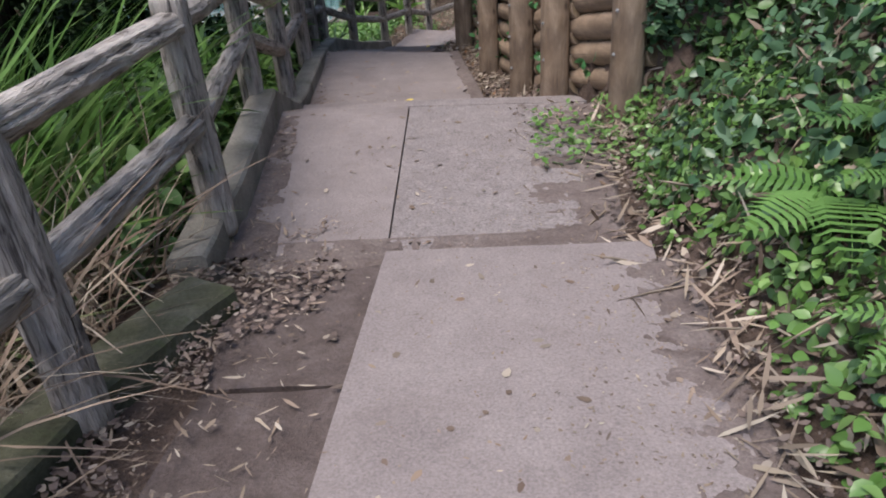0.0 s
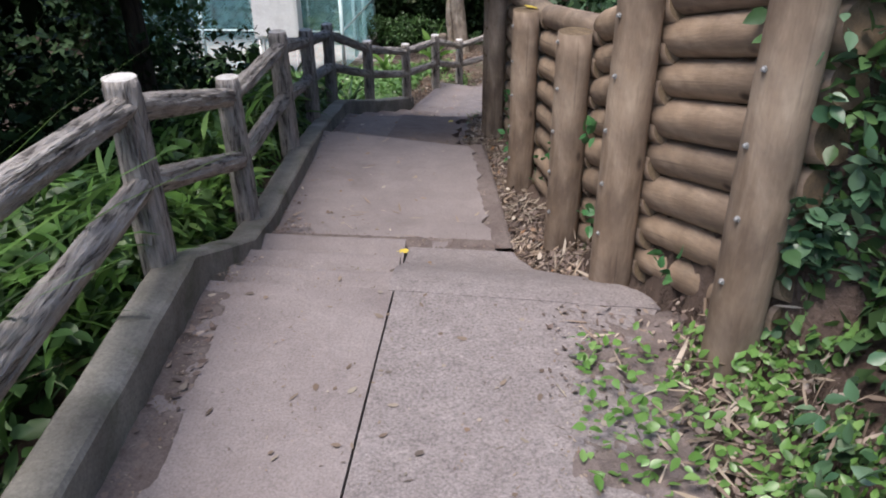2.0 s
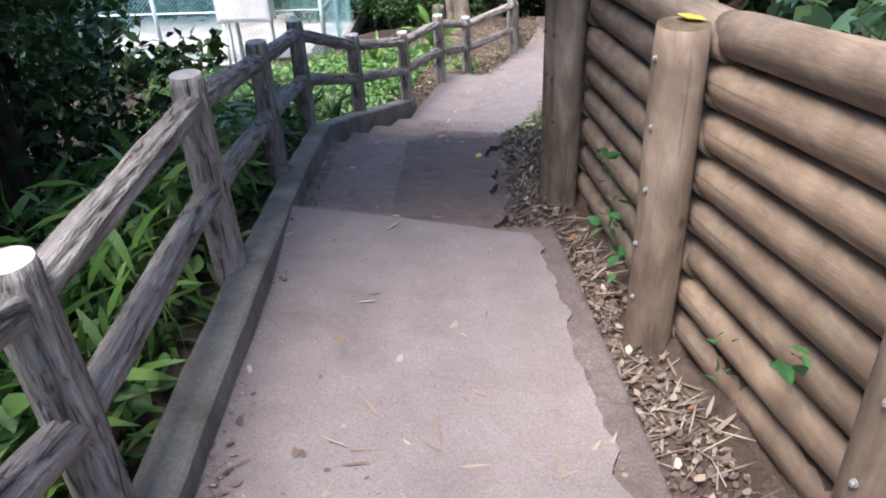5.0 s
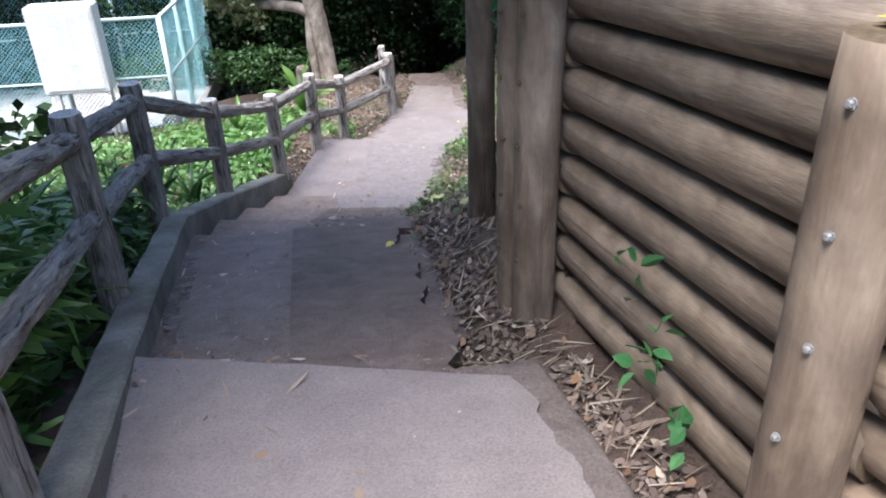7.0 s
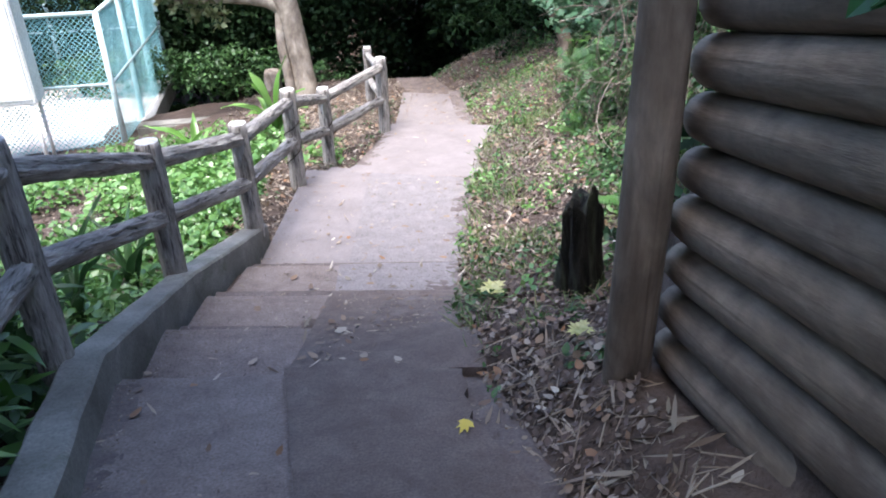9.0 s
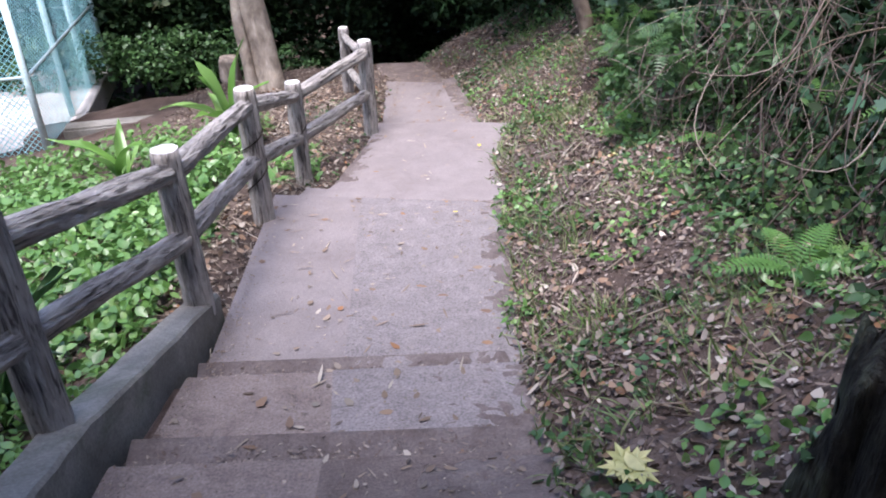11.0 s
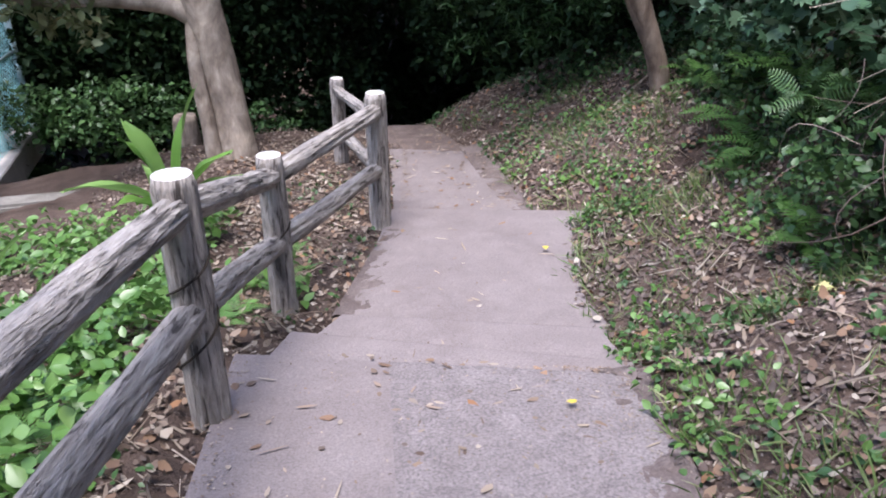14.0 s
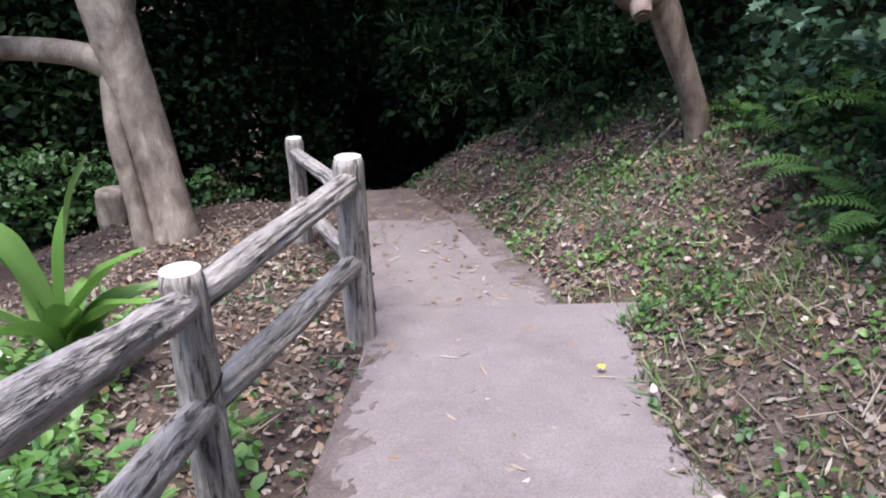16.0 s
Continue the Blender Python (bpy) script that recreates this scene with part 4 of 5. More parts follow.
# ---- left verge ----
left_grass = lambda x, y: clumpy(x, y, 2.0, 4) > -0.6
cover("tall_grass", "long arching green grass below the fence", blade_shape(0.8, 0.016, 6), 3400, -4.2, -1.5, -1.5, 3.0, (0.5, 1.3), (-0.05, 0.0), 0.3, L_GRASS, 51, left_grass)
cover("tall_grass", "tall bright green grass rising behind the fence", blade_shape(0.7, 0.02, 6), 1500, -4.2, -2.1, 1.2, 4.4, (1.0, 1.8), (-0.05, 0.0), 0.16, L_BRIGHT, 151, lambda x, y: clumpy(x, y, 1.7, 6) > -0.3)
cover("tall_grass", "bright arching grass close behind the fence", blade_shape(0.75, 0.015, 6), 700, -3.0, -1.75, 2.0, 3.7, (1.2, 2.0), (-0.05, 0.0), 0.18, L_BRIGHT, 251, lambda x, y: clumpy(x, y, 1.9, 3) > -0.5)
cover("dry_grass", "tangled straw-coloured dead grass below the fence", blade_shape(1.1, 0.011, 6), 5200, -3.4, -1.22, -1.5, 3.6, (0.35, 0.85), (-0.05, 0.15), 0.55, L_STRAW, 52, left_grass)
cover("undergrowth", "broad-leaved undergrowth beside the fence", OVATE, 8500, -4.8, lambda y: np.interp(y, SY, SL) - 0.3, 2.5, 12.8, (0.06, 0.14), (0.0, 0.55), 0.5, L_MID, 53, lambda x, y: clumpy(x, y, 1.7, 2) > -0.5)
# low leaf layer whose colour paints the shade under the brighter plants
cover("undergrowth", "undergrowth beside the fence in the near-black shade colour", SMALL, 6500, -7.5, lambda y: np.interp(y, SY, SL) - 0.5, -2, 13.0, (0.06, 0.13), (0.0, 0.5), 0.6, L_SHADE, 54)
cover("undergrowth", "light green broad-leaved plants beside the fence", OVATE, 7500, -3.4, lambda y: np.interp(y, SY, SL) - 0.28, 3.2, 11.5, (0.07, 0.15), (0.05, 0.6), 0.45, L_BRIGHT, 153, lambda x, y: clumpy(x, y, 1.9, 9) > -0.2)
cover("dwarf_bamboo", "light green dwarf bamboo beside the fence", LANCE, 3600, -3.6, lambda y: np.interp(y, SY, SL) - 0.32, 4.2, 12.5, (0.18, 0.36), (0.3, 0.75), 0.5, L_BRIGHT, 155, lambda x, y: clumpy(x, y, 1.5, 3) > -0.1)
cover("dwarf_bamboo", "fresh green bamboo leaves crowding the kerb", LANCE, 1700, edge_l(-1.0), edge_l(-0.24), 3.3, 12.0, (0.14, 0.3), (0.0, 0.5), 0.5, L_BRIGHT, 255)
cover("undergrowth", "fresh green leaves crowding the kerb", OVATE, 2300, edge_l(-1.1), edge_l(-0.24), 3.0, 12.0, (0.06, 0.13), (0.0, 0.42), 0.5, L_MID, 256)
cover("dwarf_bamboo", "dwarf bamboo leaves beside the fence", LANCE, 4200, -4.6, lambda y: np.interp(y, SY, SL) - 0.45, 4.2, 13.0, (0.16, 0.34), (0.1, 0.75), 0.5, L_MID, 55, lambda x, y: clumpy(x, y, 1.5, 7) > -0.2)
cover("ground_cover", "bright green ground cover beyond the fence", OVATE, 24000, -6.2, lambda y: np.interp(y, SY, SL) - 0.45, 12.4, 20.6, (0.045, 0.1), (0.0, 0.25), 0.5, L_BRIGHT, 56, lambda x, y: (clumpy(x, y, 1.6, 5) > -0.8) & (x < -1.75 + 0.12 * (y - 15)))
cover("ground_cover", "light green leaves under the fence", OVATE, 5200, lambda y: -3.2 + 0 * y, lambda y: np.interp(y, SY, SL) - 0.3, 15.0, 18.6, (0.04, 0.1), (0.0, 0.2), 0.5, L_BRIGHT, 156, lambda x, y: clumpy(x, y, 2.2, 5) > -0.1)
cover("weeds", "small weeds round the fence posts", OVATE, 1500, edge_l(-1.3), edge_l(-0.05), 15.4, 21.5, (0.02, 0.05), (0.0, 0.1), 0.5, L_MID, 57, lambda x, y: clumpy(x, y, 3.0, 1) > 0.2)
cover("ground_cover", "dark low shrubs behind the old tree", SMALL, 9000, -9, -0.2, 23.6, 28.5, (0.06, 0.12), (0.0, 0.6), 0.6, L_SHADE, 58, lambda x, y: y > 24.3 + 0.5 * np.abs(x + 3) * 0.4 + 0.9 * (x > -1.5))
cover("ground_cover", "mid-green low shrubs behind the old tree", OVATE, 3200, -8, -0.6, 24.8, 28.0, (0.05, 0.1), (0.2, 0.65), 0.6, L_MID, 59, lambda x, y: clumpy(x, y, 1.9, 5) > -0.1)

# ---- litter ----
cover("leaf_litter", "dry brown leaves and bamboo sheaths at the wall foot", CURLED, 6500, edge_r(-0.14), wall_x(0.0), 4.9, 11.9, (0.012, 0.05), (0.0, 0.025), 0.4, L_MULCH, 61, lambda x, y: clumpy(x, y, 3.7, 2) > -0.7)
cover("leaf_litter", "brown leaves trodden into the earthy ramp", CURLED, 1500, edge_r(-0.75), edge_r(0.1), 9.6, 14.4, (0.012, 0.045), (0.055, 0.08), 0.25, L_DRY, 261, lambda x, y: np.random.default_rng(5).uniform(0, 1, len(x)) < np.clip((x - np.interp(y, SY, SR) + 0.8) / 0.8, 0.1, 1))
cover("leaf_litter", "dry leaves gathered between the slab and the wall foot", CURLED, 1500, 0.45, 1.35, 4.2, 6.2, (0.012, 0.045), (0.04, 0.085), 0.35, L_MULCH, 461)
cover("bamboo_sheaths", "pale dry strips gathered between the slab and the wall foot", CURLED, 260, 0.5, 1.35, 4.2, 6.2, (0.04, 0.16), (0.06, 0.1), 0.3, L_STRAW, 462, None, "litter", (0.09, 0.24))
cover("twigs", "pale dry twigs at the wall foot", STICK, 900, edge_r(-0.12), wall_x(0.0), 5.2, 11.8, (0.06, 0.22), (0.005, 0.03), 0.15, L_STRAW, 62)
cover("bamboo_sheaths", "pale dry bamboo sheath strips at the wall foot", CURLED, 1700, edge_r(-0.16), wall_x(0.02), 4.9, 11.9, (0.03, 0.18), (0.0, 0.03), 0.3, L_STRAW, 162, lambda x, y: clumpy(x, y, 3.1, 5) > 0.0, "litter", (0.09, 0.24))
cover("bamboo_sheaths", "pale dry strips scattered on the bank", CURLED, 700, edge_r(-0.1), edge_r(1.6), -0.5, 4.9, (0.05, 0.2), (0.02, 0.12), 0.35, L_STRAW, 163, None, "litter", (0.12, 0.3))
cover("bamboo_sheaths", "long pale dry strips in the bare dirt beside the path", CURLED, 420, edge_r(-0.12), edge_r(0.42), -0.5, 4.7, (0.06, 0.24), (0.055, 0.085), 0.2, L_STRAW, 263, None, "litter", (0.06, 0.16))
cover("leaf_litter", "brown leaf crumbs in the bare dirt beside the path", CURLED, 3000, edge_r(-0.1), edge_r(0.5), -0.5, 4.8, (0.008, 0.04), (0.05, 0.07), 0.3, L_MULCH, 264)
cover("bamboo_sheaths", "pale dry strips scattered on the slope", CURLED, 4200, edge_r(-0.1), edge_r(2.3), 11.5, 24, (0.02, 0.1), (0.0, 0.05), 0.35, L_STRAW, 164, None, "litter", (0.15, 0.4))
cover("bamboo_sheaths", "pale dry strips along the kerb and dirt edge", CURLED, 650, -1.15, -0.4, -1.0, 3.4, (0.02, 0.08), (0.07, 0.1), 0.25, L_STRAW, 165, None, "litter", (0.12, 0.35))
cover("bamboo_sheaths", "pale dry strips under the fence", CURLED, 2600, edge_l(-2.4), edge_l(0.0), 15.0, 23, (0.03, 0.11), (0.0, 0.05), 0.35, L_STRAW, 166, None, "litter", (0.15, 0.4))
cover("leaf_litter", "dry brown leaves on the slope", CURLED, 24000, edge_r(-0.05), edge_r(2.6), 11.3, 25, (0.015, 0.055), (0.0, 0.03), 0.4, L_MULCH, 63)
cover("twigs", "pale dry twigs on the slope", STICK, 1500, edge_r(0), edge_r(2.6), 11.3, 24, (0.06, 0.28), (0.005, 0.04), 0.15, L_STRAW, 64)
cover("leaf_litter", "dry leaves on the first bank", CURLED, 2200, edge_r(-0.05), edge_r(2.2), -1.5, 4.9, (0.02, 0.06), (0.0, 0.06), 0.4, L_DRY, 65)
cover("twigs", "pale dead stalks on the first bank", STICK, 320, edge_r(-0.05), edge_r(2.2), -0.5, 4.9, (0.1, 0.4), (0.02, 0.1), 0.25, L_STRAW, 66)
cover("leaf_litter", "dry leaves along the kerb", CURLED, 1200, edge_l(-0.06), edge_l(0.16), 2.6, 15, (0.015, 0.055), (0.066, 0.082), 0.12, L_MULCH, 67, lambda x, y: clumpy(x, y, 2.0, 2) > 0.1)
cover("leaf_litter", "dry leaves in the dirt beside the broken kerb", CURLED, 6500, -1.1, -0.25, -1.5, 3.1, (0.008, 0.045), (0.058, 0.076), 0.12, L_MULCH, 68, lambda x, y: x < -0.6 + 0.2 * np.sin(y * 3) + 0.25 * clumpy(x, y, 5.0, 3))
cover("leaf_litter", "dry leaves under the fence and the old tree", CURLED, 14000, edge_l(-3.2), edge_l(0.03), 15.2, 24.5, (0.016, 0.055), (0.0, 0.03), 0.35, L_DRY, 69)
cover("twigs", "pale dry twigs under the fence", STICK, 700, edge_l(-1.6), edge_l(0.0), 14.9, 22, (0.06, 0.25), (0.005, 0.05), 0.2, L_STRAW, 70)
r = np.random.default_rng(71)
px = lambda y, u: np.interp(y, SY, SL) * (1 - u) + np.interp(y, SY, SR) * u
ly = r.uniform(0.5, 24, 950)
lx = px(ly, np.clip(r.normal(0.62, 0.3, 950), 0.03, 0.97))
lz = path_z(lx, ly) + 0.007
fallen = stamp("fallen_leaves", CURLED, np.stack([lx, ly, lz], -1), turns(950, 0.05, r), np.stack([r.uniform(0.01, 0.05, 950), r.uniform(0.015, 0.06, 950), r.uniform(0.004, 0.018, 950)], -1), L_DRY)
tagged(fallen, "scattered small dry leaves lying on the concrete", "leaves", kind="stuff")

L_LITTER = leafy("bleached_fallen_leaves", [(0.3, 0.24, 0.2), (0.22, 0.14, 0.095), (0.15, 0.095, 0.07), (0.24, 0.18, 0.14), (0.24, 0.12, 0.06), (0.13, 0.09, 0.07), (0.42, 0.37, 0.33)], 0.75, 0.0)
r = np.random.default_rng(271)
n = 240
ly = r.uniform(7.5, 23, n)
lx = px(ly, np.clip(r.normal(0.6, 0.28, n), 0.05, 0.97))
larger = stamp("fallen_leaves", CURLED, np.stack([lx, ly, path_z(lx, ly) + 0.008], -1), turns(n, 0.1, r), np.stack([r.uniform(0.03, 0.075, n), r.uniform(0.04, 0.08, n), r.uniform(0.01, 0.04, n)], -1), L_LITTER)
tagged(larger, "bleached and brown leaves lying on the concrete", "leaves", kind="stuff")
cover("leaf_litter", "larger brown and bleached leaves on the slope", CURLED, 4200, edge_r(-0.08), edge_r(2.5), 11.4, 23.5, (0.025, 0.065), (0.01, 0.06), 0.4, L_LITTER, 272)
cover("leaf_litter", "fine brown leaf crumbs on the slope", CURLED, 16000, edge_r(-0.04), edge_r(2.0), 11.5, 21, (0.008, 0.028), (0.0, 0.03), 0.4, L_MULCH, 275)
cover("weeds", "short fresh grass tufts on the slope", blade_shape(0.6, 0.035), 9000, edge_r(0.02), edge_r(1.7), 12.0, 21, (0.05, 0.15), (-0.01, 0.0), 0.6, L_GRASS, 276, lambda x, y: clumpy(x, y, 3.6, 2) > 0.25)
cover("leaf_litter", "larger bleached leaves under the fence", CURLED, 1500, edge_l(-2.0), edge_l(0.05), 15.0, 22.5, (0.03, 0.07), (0.01, 0.05), 0.4, L_LITTER, 273)
cover("leaf_litter", "larger leaves and bark flakes at the wall foot", CURLED, 420, edge_r(-0.2), wall_x(0.0), 5.2, 11.9, (0.025, 0.06), (0.02, 0.05), 0.35, L_LITTER, 274)

r = np.random.default_rng(171)
n = 260
ly = r.uniform(6.5, 23, n)
lx = px(ly, np.clip(r.normal(0.55, 0.28, n), 0.04, 0.96))
strips = stamp("dry_strips", CURLED, np.stack([lx, ly, path_z(lx, ly) + 0.012], -1), turns(n, 0.1, r), np.stack([r.uniform(0.008, 0.03, n), r.uniform(0.04, 0.15, n), r.uniform(0.01, 0.03, n)], -1), L_STRAW)
tagged(strips, "pale dry bamboo strips lying on the concrete", "litter", kind="stuff")
r = np.random.default_rng(72)
n = 14000
ly = r.uniform(0.3, 24, n)
u = r.uniform(0, 1, n)
u = np.where(r.uniform(0, 1, n) < 0.7, np.where(u < 0.35, u * 0.2, 1 - (1 - u) ** 1.6 * 0.45), u)
lx = px(ly, np.clip(u, 0.01, 0.99))
lz = path_z(lx, ly) + 0.006
grit = stamp("grit", CURLED, np.stack([lx, ly, lz], -1), turns(n, 0.1, r), np.stack([r.uniform(0.004, 0.018, n), r.uniform(0.006, 0.024, n), r.uniform(0.003, 0.009, n)], -1), L_DRY)
tagged(grit, "small crumbs, chips and leaf bits on the concrete", "grit", kind="stuff")

# litter rows on the treads also draw the dark line of riser shade
back = []
for x0, y0, x1, y1, z, k in [(-1.25, 5.25, -0.32, 5.24, -0.585, 230), (-1.3, 5.63, -0.35, 5.62, -0.725, 230), (-1.34, 6.07, -0.38, 6.05, -0.86, 230), (-1.38, 6.55, -0.4, 6.52, -0.975, 200), (-1.36, 6.6, -1.1, 6.75, -0.98, 120), (-0.4, 6.5, 0.25, 6.5, -0.965, 60),
                             (-0.85, 2.96, 0.62, 2.96, -0.335, 150), (-0.85, 3.05, -0.5, 3.25, -0.34, 70), (-1.68, 9.53, -1.0, 9.42, -1.43, 50), (-1.95, 12.26, -1.2, 12.12, -2.265, 260), (-1.85, 13.0, -1.1, 12.86, -2.49, 380), (-1.7, 13.68, -0.2, 13.4, -2.71, 620),
                             (-1.5, 14.48, 0.0, 14.2, -2.96, 420), (-1.0, 17.2, 0.75, 16.5, -3.34, 60), (-0.8, 17.56, 0.78, 16.85, -3.47, 60), (-0.5, 17.88, 0.84, 17.38, -3.585, 60)]:
    q = r.uniform(0, 1, k)
    back.append(np.stack([x0 + (x1 - x0) * q, y0 + (y1 - y0) * q + np.abs(r.normal(0, 0.06, k)), np.full(k, z + 0.008)], -1))
back = np.concatenate(back)
n = len(back)
crumbs = stamp("step_litter", CURLED, back, turns(n, 0.15, r), np.stack([r.uniform(0.006, 0.024, n), r.uniform(0.008, 0.036, n), r.uniform(0.004, 0.012, n)], -1), L_MULCH)
tagged(crumbs, "leaf crumbs and earth at the back of the steps, also drawing their shade line", "litter", kind="stuff")

# ---- ferns ----
def mesh_from(name, shape, material):
    me = bpy.data.meshes.new(name)
    me.from_pydata(shape[0].tolist(), [], shape[1].tolist())
    me.materials.append(material)
    return me


L_FERN = leafy("fern_fronds", [(0.09, 0.2, 0.05), (0.13, 0.26, 0.075), (0.065, 0.15, 0.05)], 0.45, 0.25, objects=True)
FROND = [mesh_from("frond", frond_shape(15, c), L_FERN) for c in (0.45, 0.65)]


def fern(x, y, size, seed, group, label):
    rr = random.Random(seed)
    z = float(ground_z(x, y))
    base = thing("fern", x, y, z, label, "fern", group)
    k = rr.randint(5, 7)
    for i in range(k):
        f = new("frond", FROND[i % 2])
        f.parent = base
        s = size * rr.uniform(0.75, 1.15)
        f.matrix_basis = pose(0, 0, 0.01, rr.uniform(-8, 22), rr.uniform(-12, 12), 360 * i / k + rr.uniform(-25, 25)) @ Matrix.Scale(s, 4)


rr = random.Random(5)
for i in range(52):
    y = rr.uniform(-0.3, 2.9)
    fern(float(np.interp(y, SY, SR)) + rr.uniform(0.5, 2.6), y, rr.uniform(0.3, 0.58), i, "ferns on the first bank", "bright green fern growing on the creeper-covered bank")
for i in range(24):
    y = rr.uniform(12.2, 21)
    fern(float(np.interp(y, SY, SR)) + rr.uniform(1.3, 2.6), y, rr.uniform(0.25, 0.5), 100 + i, "ferns on the far bank", "green fern growing on the leaf-strewn bank")
for i in range(9):
    y = rr.uniform(19.3, 20.8)
    fern(rr.uniform(2.9, 3.9), y, rr.uniform(0.35, 0.55), 400 + i, "ferns under the leaning tree", "green fern growing below the leaning tree")
for i in range(10):
    y = rr.uniform(3.8, 8)
    fern(float(np.interp(y, SY, SL)) - rr.uniform(0.5, 1.3), y, rr.uniform(0.3, 0.5), 200 + i, "ferns below the fence", "green fern growing below the fence")
for i in range(9):
    y = rr.uniform(15.8, 19.5)
    fern(float(np.interp(y, SY, SL)) - rr.uniform(0.3, 1.0), y, rr.uniform(0.15, 0.25), 300 + i, "small ferns by the fence", "small green fern under the log fence")

# ---- broad strap-leaved plants ----
M_STRAP = leafy("strap_leaf", [(0.14, 0.28, 0.06), (0.22, 0.37, 0.12), (0.11, 0.23, 0.05)], 0.3, 0.3, objects=True)
M_STRAPD = leafy("dark_strap_leaf", [(0.03, 0.075, 0.025), (0.05, 0.11, 0.035), (0.035, 0.09, 0.03)], 0.35, 0.2, objects=True)


def strap_leaf(length, width, bend, seed, material, stalk=0.0):
    bm = bmesh.new()
    n = 16
    rows = []
    for i in range(n + 1):
        t = i / n
        u = max(0.0, (t - stalk) / (1 - stalk))
        w = max(width * (math.sin(math.pi * min(1, 0.02 + 0.96 * u)) ** 0.75) * (1 - 0.25 * u), 0.018 * (1 - 0.7 * t))
        y, z = length * bend * t ** 2.0, length * (t - 0.45 * bend * t ** 2.6)
        wave = 0.03 * u * math.sin(8 * t + seed * 1.7)
        twist = 0.9 * t * math.sin(seed * 2.1 + 1.0)
        rows.append([bm.verts.new((s * w * 0.5 * math.cos(twist) + 0.05 * length * math.sin(2.6 * t + seed) * t, y + s * w * 0.5 * math.sin(twist) - abs(s) * 0.05 * w + wave * s, z + abs(s) * 0.32 * w + 0.014 * u * math.sin(16 * t + s * 2.4))) for s in (-1, -0.5, 0, 0.5, 1)])
    for a, b in zip(rows, rows[1:]):
        for j in range(4):
            bm.faces.new((a[j], a[j + 1], b[j + 1], b[j])).smooth = True
    return bm


def strap_plant(x, y, specs, material, label, group="", stalk=0.0):
    z = float(ground_z(x, y))
    base = thing("broad_leaf_plant", x, y, z, label, "plant", group)
    for i, (yaw, length, width, bend) in enumerate(specs):
        f = part("leaf", strap_leaf(length, width, bend, i + x, material, stalk), material, base)
        f.matrix_basis = pose(0.02 * math.cos(i), 0.02 * math.sin(i), 0.0, rr.uniform(-6, 6), rr.uniform(-6, 6), yaw)
    return base


strap_plant(-1.5, 19.4, [(310, 1.25, 0.2, 0.22), (75, 0.95, 0.2, 0.4), (110, 0.9, 0.2, 0.75), (200, 0.75, 0.2, 0.6), (60, 1.05, 0.2, 0.25), (280, 0.75, 0.2, 0.7), (30, 0.7, 0.2, 0.8), (150, 0.8, 0.2, 0.7), (240, 0.7, 0.2, 0.8), (345, 0.6, 0.2, 0.75), (255, 0.9, 0.2, 0.5)], M_STRAP, "glossy light-green broad strap-leaved plant by the fence", "", 0.15)
strap_plant(-2.3, 17.6, [(10, 0.75, 0.12, 0.5), (90, 0.8, 0.12, 0.7), (150, 0.7, 0.12, 0.5), (220, 0.8, 0.12, 0.6), (300, 0.7, 0.11, 0.4)], M_STRAP, "light-green strap-leaved plant in the ground cover")
for i, (x, y) in enumerate([(-2.6, 12.6), (-2.55, 13.6), (-3.0, 13.1), (-2.45, 14.5), (-3.3, 14.0), (-2.7, 11.6)]):
    strap_plant(x, y, [(k * 47 + i * 13, rr.uniform(0.6, 1.0), rr.uniform(0.05, 0.08), rr.uniform(0.4, 0.9)) for k in range(9)], M_STRAPD if i < 4 else M_STRAP, "arching dark green strap-leaved plant beyond the fence", "strap-leaved plants beyond the fence")

# small sprigs that grow out between the logs
L_SPRIG = leafy("sprig_leaf", [(0.05, 0.16, 0.06), (0.08, 0.22, 0.08)], 0.35, 0.2, objects=True)
SPRIG_LEAF = mesh_from("leaf", OVATE, L_SPRIG)
for i, (x, y, dz) in enumerate([(0.62, 6.9, 0.5), (0.50, 7.3, 0.3), (0.72, 5.95, 0.3), (0.76, 6.1, 0.75), (0.27, 8.55, 0.36), (0.22, 8.75, 0.55), (0.30, 8.35, 0.16), (0.24, 8.65, 0.2), (0.95, 5.05, 0.12), (0.17, 10.0, 1.22), (0.16, 10.3, 1.42)]):
    r = np.random.default_rng(500 + i)
    zb = float(np.interp(y, WY, WB))
    off = float(np.interp(y, WY, WX)) + 0.07
    k = 7 if i < 9 else 9
    sp = thing("sprig", off, y, zb + dz, "small green sprig growing between the wall logs", "sprig", "sprigs on the wall")
    Q = turns(k, 0.8, r)
    for q in range(k):
        lf = new("leaf", SPRIG_LEAF)
        lf.parent = sp
        s = r.uniform(0.05, 0.085) * (1.6 if i > 8 else 1)
        lf.matrix_basis = Matrix.Translation((-0.02 - r.uniform(0, 0.08), r.normal(0, 0.05), r.normal(0, 0.05))) @ Matrix(Q[q].tolist()).to_4x4() @ Matrix.Scale(s, 4)

# ---- trees ----
def limb(name, pts, radii, seed, material, owner, seg=14):
    """A tapered, slightly knobbly limb through points."""
    P = [Vector(p) for p in pts]
    fine, rad = [], []
    for i in range(len(P) - 1):
        p0, p1, p2, p3 = P[max(i - 1, 0)], P[i], P[i + 1], P[min(i + 2, len(P) - 1)]
        for k in range(6):
            t = k / 6
            fine.append(0.5 * ((2 * p1) + (p2 - p0) * t + (2 * p0 - 5 * p1 + 4 * p2 - p3) * t * t + (3 * p1 - p0 - 3 * p2 + p3) * t ** 3))
            rad.append(radii[i] * (1 - t) + radii[i + 1] * t)
    fine.append(P[-1])
    rad.append(radii[-1])
    bm = bmesh.new()
    loops = []
